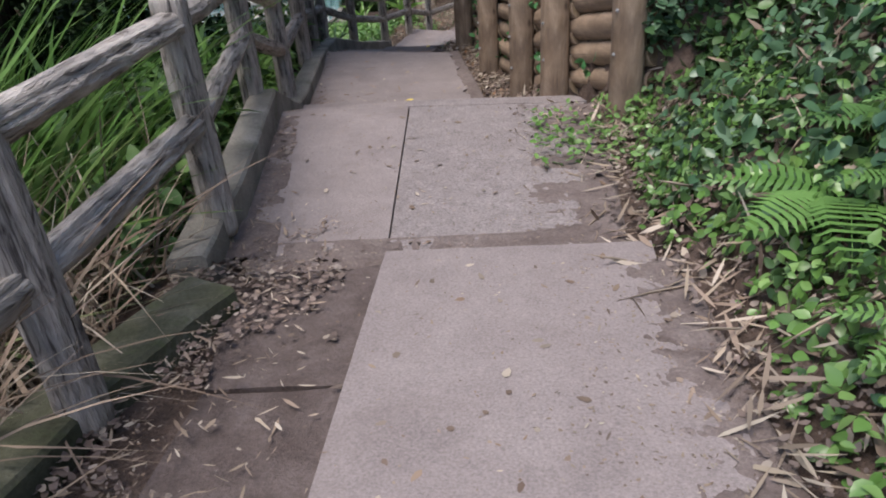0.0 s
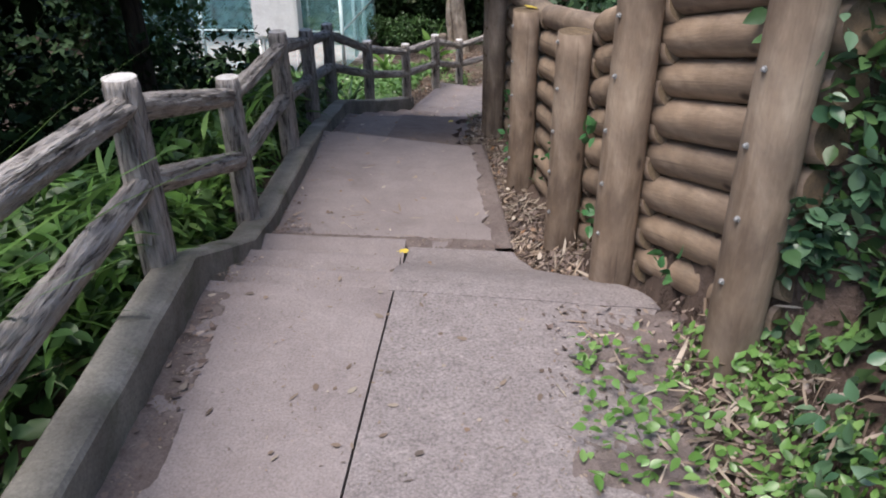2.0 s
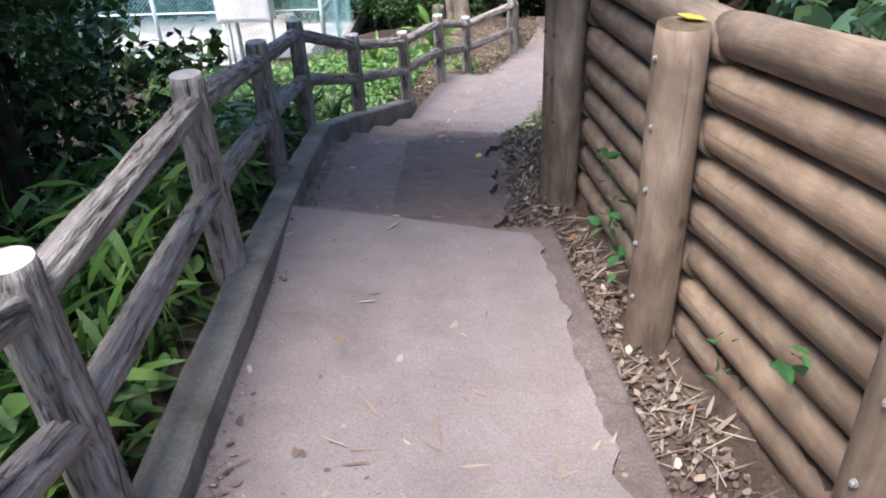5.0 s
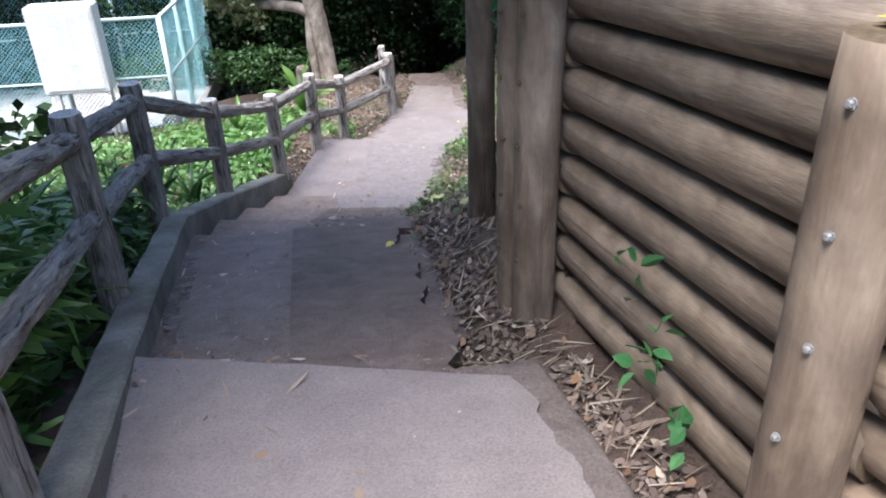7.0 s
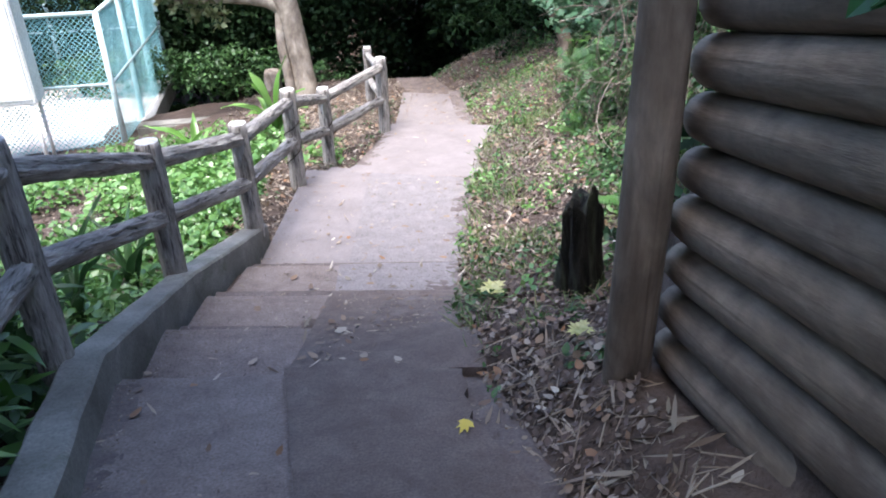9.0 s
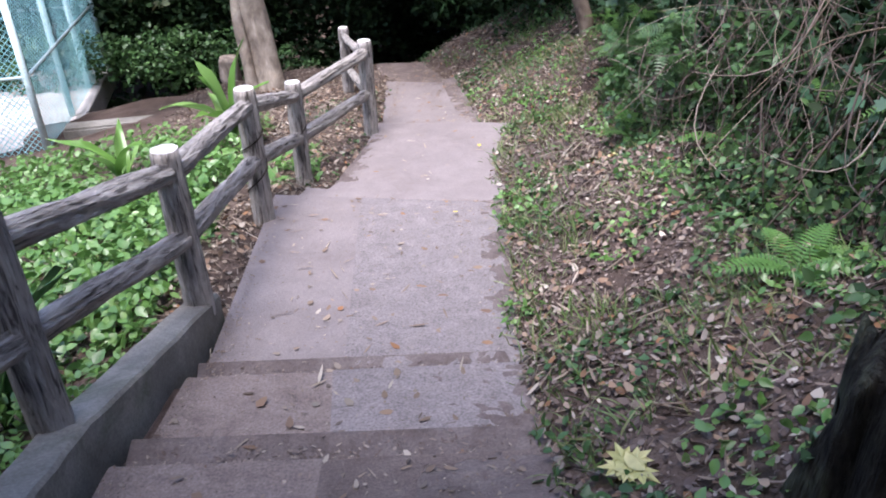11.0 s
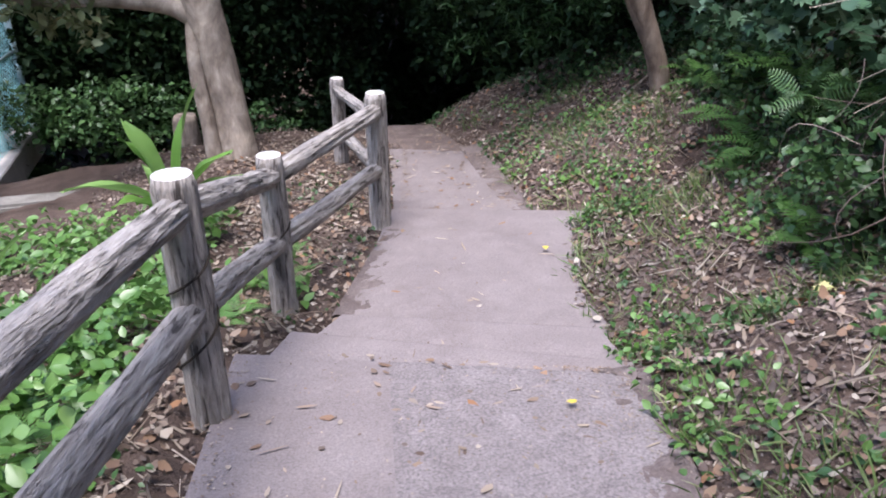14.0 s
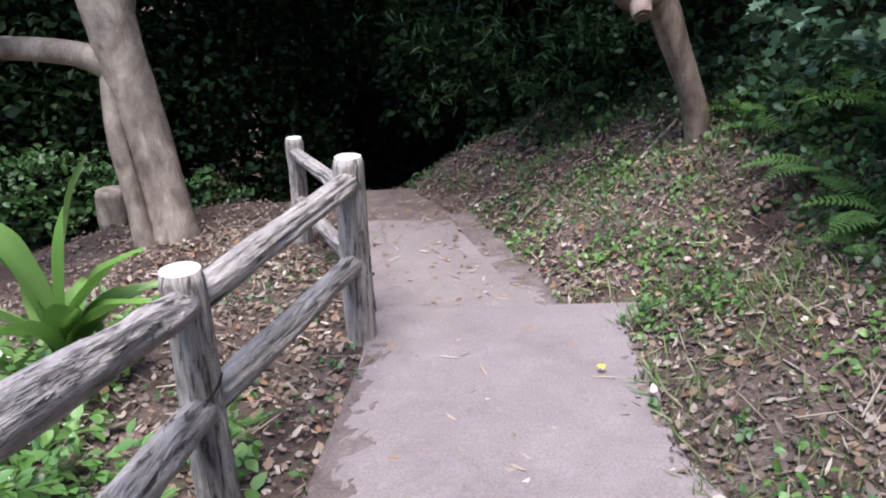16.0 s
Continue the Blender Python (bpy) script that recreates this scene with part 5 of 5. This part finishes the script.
    for i, (p, rd) in enumerate(zip(fine, rad)):
        d = (fine[min(i + 1, len(fine) - 1)] - fine[max(i - 1, 0)]).normalized()
        u = d.cross(Vector((0.3, 0.9, 0.1))).normalized()
        v = d.cross(u)
        loop = []
        for j in range(seg):
            a = 2 * math.pi * j / seg
            k = 1 + 0.1 * noise.noise((p.z * 2.2 + seed, math.cos(a) * 1.5, math.sin(a) * 1.5)) + 0.04 * noise.noise((p.z * 9, math.cos(a) * 5, math.sin(a) * 5 + seed))
            loop.append(bm.verts.new(p + (u * math.cos(a) + v * math.sin(a)) * rd * k))
        loops.append(loop)
    for a, b in zip(loops, loops[1:]):
        for j in range(seg):
            bm.faces.new((a[j], a[(j + 1) % seg], b[(j + 1) % seg], b[j])).smooth = True
    bm.faces.new(loops[0][::-1])
    bm.faces.new(loops[-1])
    ob = part(name, bm, material)
    return under(ob, owner)


old = thing("tree", -1.2, 22.7, -4.15, "old grey-barked tree with a low side branch", "tree")
limb("trunk", [(-1.1, 22.75, -4.4), (-1.1, 22.7, -4.0), (-1.16, 22.7, -3.3), (-1.28, 22.7, -2.5), (-1.34, 22.72, -1.9)], [0.29, 0.215, 0.19, 0.2, 0.22], 3, M_TRUNK, old, 20)
limb("limb", [(-1.27, 22.7, -2.2), (-1.15, 22.75, -1.6), (-1.0, 22.9, -0.4), (-0.6, 23.2, 1.2), (0.1, 23.6, 3.2)], [0.15, 0.14, 0.12, 0.1, 0.04], 5, M_TRUNK, old)
limb("limb", [(-1.36, 22.72, -2.1), (-1.52, 22.7, -1.4), (-1.8, 22.6, -0.2), (-2.4, 22.3, 1.6), (-2.7, 22.2, 3.0)], [0.16, 0.14, 0.12, 0.09, 0.04], 6, M_TRUNK, old)
limb("stem", [(-1.34, 22.6, -4.35), (-1.37, 22.58, -3.7), (-1.42, 22.6, -3.1), (-1.38, 22.66, -2.5)], [0.1, 0.08, 0.075, 0.07], 8, M_TRUNK, old)
limb("limb", [(-1.3, 22.7, -2.62), (-1.6, 22.66, -2.44), (-2.2, 22.6, -2.34), (-2.9, 22.5, -2.3), (-3.5, 22.3, -2.0)], [0.13, 0.1, 0.09, 0.07, 0.03], 9, M_TRUNK, old)
spray("crown", OVATE, 2600, [(-2.7, 22.3, -2.0, 0.6, 0.5, 0.5), (-3.2, 22.1, -1.4, 0.7, 0.6, 0.5), (-2.5, 22.4, -2.6, 0.3, 0.3, 0.25), (-2.0, 22.3, -0.9, 0.7, 0.6, 0.5)], (0.07, 0.13), 0.7, L_PALE, 81, old)
# upper crown is out of view; placed to shade the end of the path
spray("crown", SMALL, 9000, [(-0.4, 25.0, 3.0, 3.2, 2.4, 1.6), (0.8, 24.4, 3.4, 2.6, 2.2, 1.3), (-2.5, 25.6, 2.2, 2.5, 1.8, 1.2), (0.7, 22.4, 2.8, 2.2, 1.6, 0.9)], (0.14, 0.28), 0.7, L_MID, 82, old)

lean = thing("tree", 3.1, 20.9, -3.3, "slim leaning brown tree with a sawn-off limb on the bank", "tree")
limb("trunk", [(3.14, 20.9, -3.5), (3.1, 20.87, -3.2), (2.98, 20.87, -2.8), (2.72, 20.87, -2.25), (2.62, 20.87, -1.95), (2.75, 20.9, -1.2), (3.0, 21.0, 0.5), (3.0, 21.1, 3.0)], [0.15, 0.11, 0.1, 0.115, 0.12, 0.1, 0.08, 0.04], 13, M_LEANBARK, lean)
limb("limb", [(2.62, 20.85, -2.05), (2.4, 20.8, -2.08), (2.1, 20.75, -1.85), (1.75, 20.7, -1.4), (1.2, 20.8, -0.2), (0.9, 21.0, 1.5)], [0.1, 0.11, 0.1, 0.09, 0.07, 0.03], 14, M_LEANBARK, lean)
limb("sawn_stub", [(2.44, 20.86, -2.0), (2.4, 20.74, -2.08), (2.37, 20.66, -2.15), (2.36, 20.62, -2.19)], [0.1, 0.085, 0.078, 0.07], 15, M_LEANBARK, lean)
limb("cut_face", [(2.36, 20.622, -2.188), (2.357, 20.61, -2.2)], [0.045, 0.035], 16, M_LOGEND, lean)
# unseen crown, spread wide to shade the bank and the path's end
spray("crown", SMALL, 9000, [(2.4, 23.4, 2.4, 2.4, 2.0, 1.2), (3.9, 21.6, 0.9, 1.8, 1.8, 1.0), (1.9, 21.9, 2.4, 2.0, 1.3, 0.7), (3.2, 24.6, 1.0, 2.2, 1.6, 1.0)], (0.12, 0.26), 0.7, L_SHADE, 83, lean)

WOODS = [(-3.45, 9.5, 0.1), (-4.6, 7.6, 0.13), (-5.4, 5.4, 0.2), (-4.2, 4.0, 0.1), (-6.2, 10.2, 0.17), (-5.0, 12.2, 0.09), (-7.5, 7.5, 0.2), (-4.3, 1.5, 0.14),
         (-3.0, 28.5, 0.18), (-6.5, 28.0, 0.2), (1.5, 29.5, 0.2), (4.5, 27.0, 0.2), (-9.0, 26.0, 0.2), (6.5, 23.5, 0.2), (7.0, 17.0, 0.2), (6.5, 10.0, 0.2), (6.0, 4.0, 0.2)]
shared = None
for i, (x, y, rad) in enumerate(WOODS):
    z = float(ground_z(x, y))
    tr = thing("tree", x, y, z, "woodland tree with dense foliage, shade put into its dark colours", "tree", "dark woodland trees")
    sway = 0.3 * math.sin(i * 2.3)
    # near-black bark: the shade of the wood is put into its colour
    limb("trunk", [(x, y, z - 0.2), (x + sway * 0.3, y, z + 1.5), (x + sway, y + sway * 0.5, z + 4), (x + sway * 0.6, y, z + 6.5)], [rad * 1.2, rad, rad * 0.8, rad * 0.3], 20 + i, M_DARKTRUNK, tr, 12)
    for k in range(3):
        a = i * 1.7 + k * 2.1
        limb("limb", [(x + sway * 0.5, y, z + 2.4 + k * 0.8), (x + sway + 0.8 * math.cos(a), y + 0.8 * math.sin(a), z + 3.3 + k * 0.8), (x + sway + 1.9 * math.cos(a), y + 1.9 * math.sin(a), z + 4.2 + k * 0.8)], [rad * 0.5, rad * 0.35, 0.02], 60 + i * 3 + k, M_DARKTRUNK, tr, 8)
    if shared is None:
        shared = cloud("crown", "", SMALL, 6500, [(0, 0, 4.6, 2.6, 2.6, 2.0), (0.9, 0.8, 6.0, 1.8, 1.8, 1.4), (-1.0, -0.6, 3.5, 1.7, 1.7, 1.1)], (0.16, 0.3), 0.7, L_SHADE, 84).data
        bpy.data.objects.remove([o for o in bpy.data.objects if o.data == shared][0])
        # sparse unseen crown, used where more light has to reach the left side
        thin = cloud("crown", "", SMALL, 1900, [(0, 0, 4.8, 2.4, 2.4, 1.8), (0.9, 0.8, 6.0, 1.6, 1.6, 1.2)], (0.14, 0.26), 0.7, L_SHADE, 184).data
        bpy.data.objects.remove([o for o in bpy.data.objects if o.data == thin][0])
    c = new("crown", thin if i in (2, 3, 5, 7) else shared)
    c.parent = tr
    c.matrix_basis = pose(0, 0, 0, 0, 0, i * 67)

cloud("bushes", "low green bushes behind the old tree", OVATE, 4200, [(-2.6, 25.0, -4.2, 1.5, 0.5, 0.5), (-4.6, 24.9, -4.1, 1.5, 0.5, 0.5), (-0.8, 24.9, -4.4, 0.6, 0.4, 0.35)], (0.05, 0.11), 0.6, L_MID, 241)
# near-black leaf curtain standing in for the shade behind the old tree
cloud("bushes", "curtain of near-black leaves standing for shade behind the old tree", SMALL, 15000, [(-3.2, 26.0, -3.0, 3.6, 0.5, 1.8), (0.1, 26.3, -4.0, 1.3, 0.4, 1.4), (-6.5, 26.0, -2.8, 2.5, 0.6, 1.8)], (0.08, 0.16), 0.7, L_SHADE, 242)
# dense woodland behind the path's end and at left, with unseen light-blocking foliage above
cloud("woods", "dense woodland foliage coloured near-black for shade, closing the view", SMALL, 70000, [(-8, 31, -1, 5, 3.5, 4.5), (-2, 33, -1, 5, 3.5, 5), (4, 31, 0, 5, 4, 5), (8, 27, 1, 4, 4, 4), (-12, 27, -1, 4, 4, 4), (0, 30, 3.0, 9, 5, 2.2), (5, 24, 3.4, 4.5, 4, 1.6), (-4, 27.5, 2.5, 5, 2.5, 2.0)], (0.14, 0.3), 0.8, L_SHADE, 91)
# thicket coloured near-black to paint the darkness between the trees
cloud("woods", "thicket beyond the fence with its shade put into the leaf colour", SMALL, 26000, [(-6.5, 6.5, 0.2, 2.2, 4.0, 1.9), (-5.6, 2.0, 0.6, 1.8, 2.5, 1.6), (-7.5, 11, -0.6, 2.0, 2.5, 2.0), (-9.5, 6, 1, 2.5, 6, 3), (-7.6, 6.5, 3.4, 2.6, 6.0, 1.0)], (0.1, 0.22), 0.8, L_SHADE, 92)
cloud("thicket", "sunlit leafy thicket seen through the trees", SMALL, 5200, [(-4.6, 12.0, -0.6, 0.9, 1.2, 1.3), (-5.6, 14.0, -0.8, 1.0, 1.2, 1.6), (-4.0, 10.6, 0.5, 0.8, 1.0, 0.9)], (0.07, 0.15), 0.8, L_MID, 93)
# out-of-view foliage that blocks light from the right
cloud("woods", "unseen woodland foliage added to shade the right bank", SMALL, 16000, [(6.5, 14, 3.0, 2.5, 7, 2.0), (6.0, 5, 4.2, 2.5, 5, 1.8), (5.2, 20, 0.8, 1.5, 3, 1.8)], (0.14, 0.3), 0.8, L_SHADE, 94)

# low boxes are shade-coloured thicket; high ones are out of view and block light
cloud("woods", "dense near-black thicket at the end of the path, with unseen leaf roof added for shade", SMALL, 115000, [(0, 28.0, 2.0, 8, 3.5, 1.1), (0, 33.0, 2.5, 9, 4, 1.4), (-7, 29, 2.6, 6, 3.5, 1.4), (7, 30, 2.6, 5, 5, 1.6), (-1.5, 30.0, -3.0, 3.5, 1.5, 2.6), (-5.0, 29.5, -2.6, 3.5, 1.8, 2.6), (4.2, 28.0, -1.6, 2.2, 2.4, 2.4), (1.6, 31.5, -3.2, 3, 1.5, 2.8), (-2.6, 26.4, -0.8, 2.2, 1.0, 0.9), (3.6, 25.6, -1.3, 1.5, 1.5, 1.2), (0.6, 26.8, 0.2, 2.8, 1.3, 0.9), (0.2, 27.6, -3.4, 1.5, 0.8, 1.4), (0.6, 25.2, 1.0, 3.6, 1.2, 0.7), (2.6, 26.6, -3.3, 1.2, 1.0, 1.2)], (0.1, 0.22), 0.8, L_SHADE, 95)
# the next four leaf roofs stay out of view, added only to block light
cloud("canopy", "unseen leaf roof added to shade the path and log wall", SMALL, 2200, [(-0.6, 10.2, 4.0, 3.2, 2.6, 0.8), (0.6, 8.6, 3.4, 2.4, 1.5, 0.6)], (0.22, 0.4), 0.7, L_SHADE, 301)
cloud("canopy", "unseen leaf roof added to keep the woodland beyond the crest dark", SMALL, 16000, [(0, 28.5, 0.6, 9, 4.5, 1.4), (0, 36, 1.0, 11, 5, 1.6), (-7, 31, 0.4, 5, 4, 1.5), (7, 30, 1.6, 5, 5, 1.5), (1, 25.6, -0.6, 4, 1.2, 1.2), (1, 25.6, -0.2, 4, 1.2, 1.2)], (0.4, 0.75), 0.7, L_SHADE, 302)
cloud("canopy", "unseen leaf roof added to shade the top of the bank", SMALL, 1500, [(4.2, 23.2, 0.0, 2.4, 2.4, 0.8), (2.4, 21.4, -0.3, 1.4, 1.3, 0.4)], (0.3, 0.55), 0.7, L_SHADE, 304)
cloud("canopy", "unseen leaf roof added to shade the slope beyond the fence", SMALL, 8000, [(-5.8, 5.5, 5.0, 2.6, 5.5, 1.0), (-8.5, 8.0, 5.0, 2.5, 6.0, 1.0)], (0.3, 0.5), 0.7, L_SHADE, 303)
cover("woods", "dark woodland floor plants in deep shade", SMALL, 16000, -26, -5.5, -8, 20.5, (0.2, 0.5), (0.0, 0.9), 0.7, L_SHADE, 96)
# understorey leaves get their shade from colour too
cover("woods", "dense shaded understorey below the fence", SMALL, 26000, -9.5, -3.0, 0.5, 12.5, (0.07, 0.15), (0.0, 1.5), 0.7, L_SHADE, 396)
# floor plants here carry the deep shade in their leaf colour
cover("woods", "dark woodland plants beyond the yard", SMALL, 11000, -30, -10.4, 19.5, 40, (0.25, 0.6), (0.0, 2.0), 0.7, L_SHADE, 296)
cover("woods", "dark woodland floor plants behind the trees", SMALL, 14000, -14, 9, 25.0, 46, (0.2, 0.5), (0.0, 0.9), 0.7, L_SHADE, 97, lambda x, y: np.abs(x - np.interp(y, SY, 0.5 * (SL + SR))) > 0.95)
cover("woods", "dark woodland plants above the right bank", SMALL, 12000, 4.5, 26, -6, 30, (0.18, 0.45), (0.0, 0.9), 0.7, L_SHADE, 98)

cover("far_woods", "distant dark woodland beyond the thicket", SMALL, 16000, -75, -16, -40, 55, (0.7, 1.5), (0.0, 7.0), 0.8, L_SHADE, 198)
bough = thing("bough", -2.0, 10.6, 0.4, "dark leafy bough hanging over the fence", "bough")
limb("stem", [(-5.0, 12.1, 1.4), (-3.6, 11.4, 1.0), (-2.5, 10.9, 0.62), (-1.75, 10.5, 0.28)], [0.04, 0.03, 0.018, 0.006], 88, M_DARKTRUNK, bough, 8)
spray("leaf_spray", LOBED, 150, [(-2.0, 10.6, 0.35, 0.35, 0.3, 0.16), (-2.7, 11.0, 0.62, 0.4, 0.35, 0.2)], (0.07, 0.13), 0.7, L_MID, 199, bough)

# ---- wire enclosure and white cabinet ----
cage = thing("wire_enclosure", -4.1, 21.8, -4.5, "pale turquoise steel enclosure with chain-link mesh sides", "enclosure")
CX0, CX1, CY0, CY1, CB, CT = -9.6, -4.1, 21.8, 25.8, -4.5, -2.3


def tube(name, a, b, w, owner, material=None):
    a, b = Vector(a), Vector(b)
    bm = bmesh.new()
    bmesh.ops.create_cone(bm, cap_ends=True, segments=10, radius1=w, radius2=w, depth=(b - a).length)
    bmesh.ops.translate(bm, verts=bm.verts, vec=(0, 0, (b - a).length / 2))
    for f in bm.faces:
        f.smooth = len(f.verts) == 4
    ob = part(name, bm, material or M_STEEL)
    ob.matrix_world = turned(a, b)
    return under(ob, owner)


M_MESH = surface("teal_wire", (0.2, 0.46, 0.5), (0.3, 0.6, 0.64), (0.42, 0.7, 0.73), 6, 60, 0.5, bump_d=0.001)


def netting(a, b, z0, z1, owner, pitch=0.085, w=0.0065):
    """Chain-link as crossing diagonal wires in the upright panel from a to b."""
    a, b = Vector(a), Vector(b)
    L, H = (b - a).length, z1 - z0
    d = (b - a) / L
    nrm = Vector((-d.y, d.x, 0))
    V, F = [], []
    for s in (1, -1):
        k = -H
        while k < L:
            u0, u1 = k, k + H
            p0, p1 = max(u0, 0), min(u1, L)
            if p1 > p0:
                h0, h1 = p0 - k, p1 - k
                if s < 0:
                    h0, h1 = H - h0, H - h1
                off = nrm * (0.004 * s)
                q0, q1 = a + d * p0 + off + Vector((0, 0, z0 + h0 - a.z)), a + d * p1 + off + Vector((0, 0, z0 + h1 - a.z))
                i = len(V)
                V += [q0 + d * w, q0 - d * w, q0 + nrm * w, q1 + d * w, q1 - d * w, q1 + nrm * w]
                F += [(i, i + 1, i + 4, i + 3), (i + 1, i + 2, i + 5, i + 4), (i + 2, i, i + 3, i + 5)]
            k += pitch
    ob = raw("netting", [tuple(v) for v in V], F, M_MESH)
    return under(ob, owner)


for x, y in [(CX1, CY0), (CX1, 23.4), (CX1, 24.8), (CX1 + 0.15, CY1), (-6.0, CY0), (-7.8, CY0), (CX0, CY0), (-6.0, CY1), (-7.8, CY1), (CX0, CY1)]:
    tube("post", (x, y, CB - 0.1), (x, y, CT), 0.045, cage)
for zz in (CT, CB + 1.1):
    for a, b in [((CX1, CY0), (CX1 + 0.15, CY1)), ((CX0, CY0), (CX1, CY0)), ((CX0, CY1), (CX1 + 0.15, CY1))]:
        tube("rail", (*a, zz), (*b, zz), 0.035 if zz == CT else 0.022, cage)
netting((CX1, CY0, CB), (CX1 + 0.15, CY1, CB), CB + 0.05, CT, cage)
netting((CX0, CY0, CB), (CX1, CY0, CB), CB + 0.05, CT, cage)
netting((CX0, CY1, CB), (CX1 + 0.15, CY1, CB), CB + 0.05, CT, cage)
tube("brace", (CX1 - 0.02, 23.4, CB + 0.9), (CX1 - 0.02, 23.9, CB + 1.25), 0.03, cage, M_DARKTRUNK)


def box(name, x0, x1, y0, y1, z0, z1, material, owner=None, bevel=0.012):
    bm = bmesh.new()
    bmesh.ops.create_cube(bm, size=1)
    for v in bm.verts:
        v.co = Vector(((x0 + x1) / 2 + v.co.x * (x1 - x0), (y0 + y1) / 2 + v.co.y * (y1 - y0), (z0 + z1) / 2 + v.co.z * (z1 - z0)))
    bmesh.ops.bevel(bm, geom=bm.edges[:], offset=bevel, segments=2, affect="EDGES")
    ob = part(name, bm, material)
    return under(ob, owner) if owner else ob


M_YARD = surface("pale_gravel", (0.34, 0.32, 0.31), (0.46, 0.44, 0.42), (0.58, 0.56, 0.54), 2, 60, 0.9, bump_d=0.01)
tagged(box("concrete_pad", -9.8, -3.9, 21.6, 26.0, -4.9, -4.5, M_YARD), "pale gravelly concrete pad under the enclosure", "pad", kind="structure")
tagged(box("concrete_edging", -3.95, -2.35, 22.1, 22.4, -4.8, -4.25, M_KERB, None, 0.03), "low weathered concrete edging strip", "edging", kind="structure")
cab = thing("white_cabinet", -5.6, 21.4, -4.5, "plain white metal utility cabinet on steel legs", "cabinet")
box("body", -6.2, -5.05, 21.15, 21.6, -3.45, -1.9, M_WHITE, cab, 0.02)
box("door", -6.14, -5.11, 21.135, 21.155, -3.38, -1.97, M_WHITE, cab, 0.004)
for x in (-6.1, -5.15):
    for y in (21.2, 21.55):
        tube("leg", (x, y, -4.6), (x, y, -3.44), 0.03, cab, M_WHITE)

PALE_LEAF = mesh_from("leaf", LOBED, leafy("pale_leaf", [(0.5, 0.5, 0.22), (0.58, 0.55, 0.28)], 0.5, 0.2, objects=True))
for i, (x, y, s) in enumerate([(0.02, 12.92, 0.11), (0.12, 11.7, 0.07), (1.6, 16.6, 0.06)]):
    sp = thing("seedling", x, y, float(ground_z(x, y)) + 0.03, "pale yellow-green seedling with a few lobed leaves", "seedling", "pale seedlings on the slope")
    for q in range(5):
        lf = new("leaf", PALE_LEAF)
        lf.parent = sp
        lf.matrix_basis = pose(0, 0, 0.01 + 0.006 * q, 18 - 9 * (q % 2), 0, 72 * q + 20 * i) @ Matrix.Scale(s * (1 - 0.12 * (q % 3)), 4)

# ---- stump, sticks, yellow leaves ----
M_ROT = barky("rotten_wood", (0.012, 0.011, 0.01), (0.04, 0.038, 0.03), (0.1, 0.11, 0.075), 9.0, 2.0, 0.03)
zr = float(ground_z(0.4, 12.42))
rot = thing("rotten_stump", 0.4, 12.42, zr, "black rotten tree stump with a jagged top", "stump")
bm = log_mesh(0.6, 0.125, 0.095, 26, 20, 0.6, 55, 0.2)
for v in bm.verts:
    if v.co.z > 0.38:
        v.co.z += 0.22 * noise.noise((v.co.x * 14, v.co.y * 14, 3))
ob = part("body", bm, [M_ROT, M_ROT], rot)
ob.matrix_basis = pose(0, 0, -0.05, 4, -6, 0)

spray("ivy", OVATE, 130, [(0.4, 12.42, zr + 0.3, 0.17, 0.17, 0.3)], (0.03, 0.06), 0.8, L_IVY, 556, rot)

stump = thing("stump", -1.72, 23.9, -4.35, "short grey weathered tree stump", "stump")
ob = part("body", log_mesh(0.4, 0.17, 0.14, 18, 6, 0.12, 77, 0.05), [M_TRUNK, M_TRUNK], stump)
zst = float(ground_z(2.85, 21.15))
stick = thing("fallen_branch", 2.85, 21.15, zst, "pale fallen branch lying on the slope", "branch")
limb("stem", [(2.5, 20.95, float(ground_z(2.5, 20.95)) + 0.03), (2.9, 21.2, float(ground_z(2.9, 21.2)) + 0.05), (3.5, 21.5, float(ground_z(3.5, 21.5)) + 0.06)], [0.012, 0.016, 0.008], 31, M_TRUNK, stick, 8)
for i, (x, y, z, s) in enumerate([(-0.3, 6.0, -0.72, 0.07), (0.37, 7.91, 0.275, 0.11), (0.24, 16.3, -3.14, 0.045), (1.02, 18.6, -3.62, 0.05), (-0.45, 11.3, -1.86, 0.07)]):
    r = np.random.default_rng(700 + i)
    ob = stamp("yellow_leaf", LOBED, np.array([[x, y, z + 0.012]]), turns(1, 0.15, r), np.array([s]), L_YELLOW)
    tagged(ob, "bright yellow fallen leaf", "leaf", "yellow fallen leaves")

# thin vines wound round a fence post
for i, (x, y, z0, z1, w, ph) in enumerate([(-1.19, 16.63, -2.75, -2.35, 1.3, 0.0), (-1.19, 16.63, -3.0, -2.6, 0.9, 2.0), (-0.835, 18.13, -3.3, -3.0, 0.8, 1.0)]):
    vine = thing("vine", x, y, z0, "thin dry vine wound round a fence post", "vine", "vines on the fence")
    pts = [(x + 0.084 * math.cos(ph + w * 2 * math.pi * k / 12), y + 0.084 * math.sin(ph + w * 2 * math.pi * k / 12), z0 + (z1 - z0) * k / 12) for k in range(13)]
    limb("stem", pts, [0.005] * 13, 120 + i, M_DARKTRUNK, vine, 6)
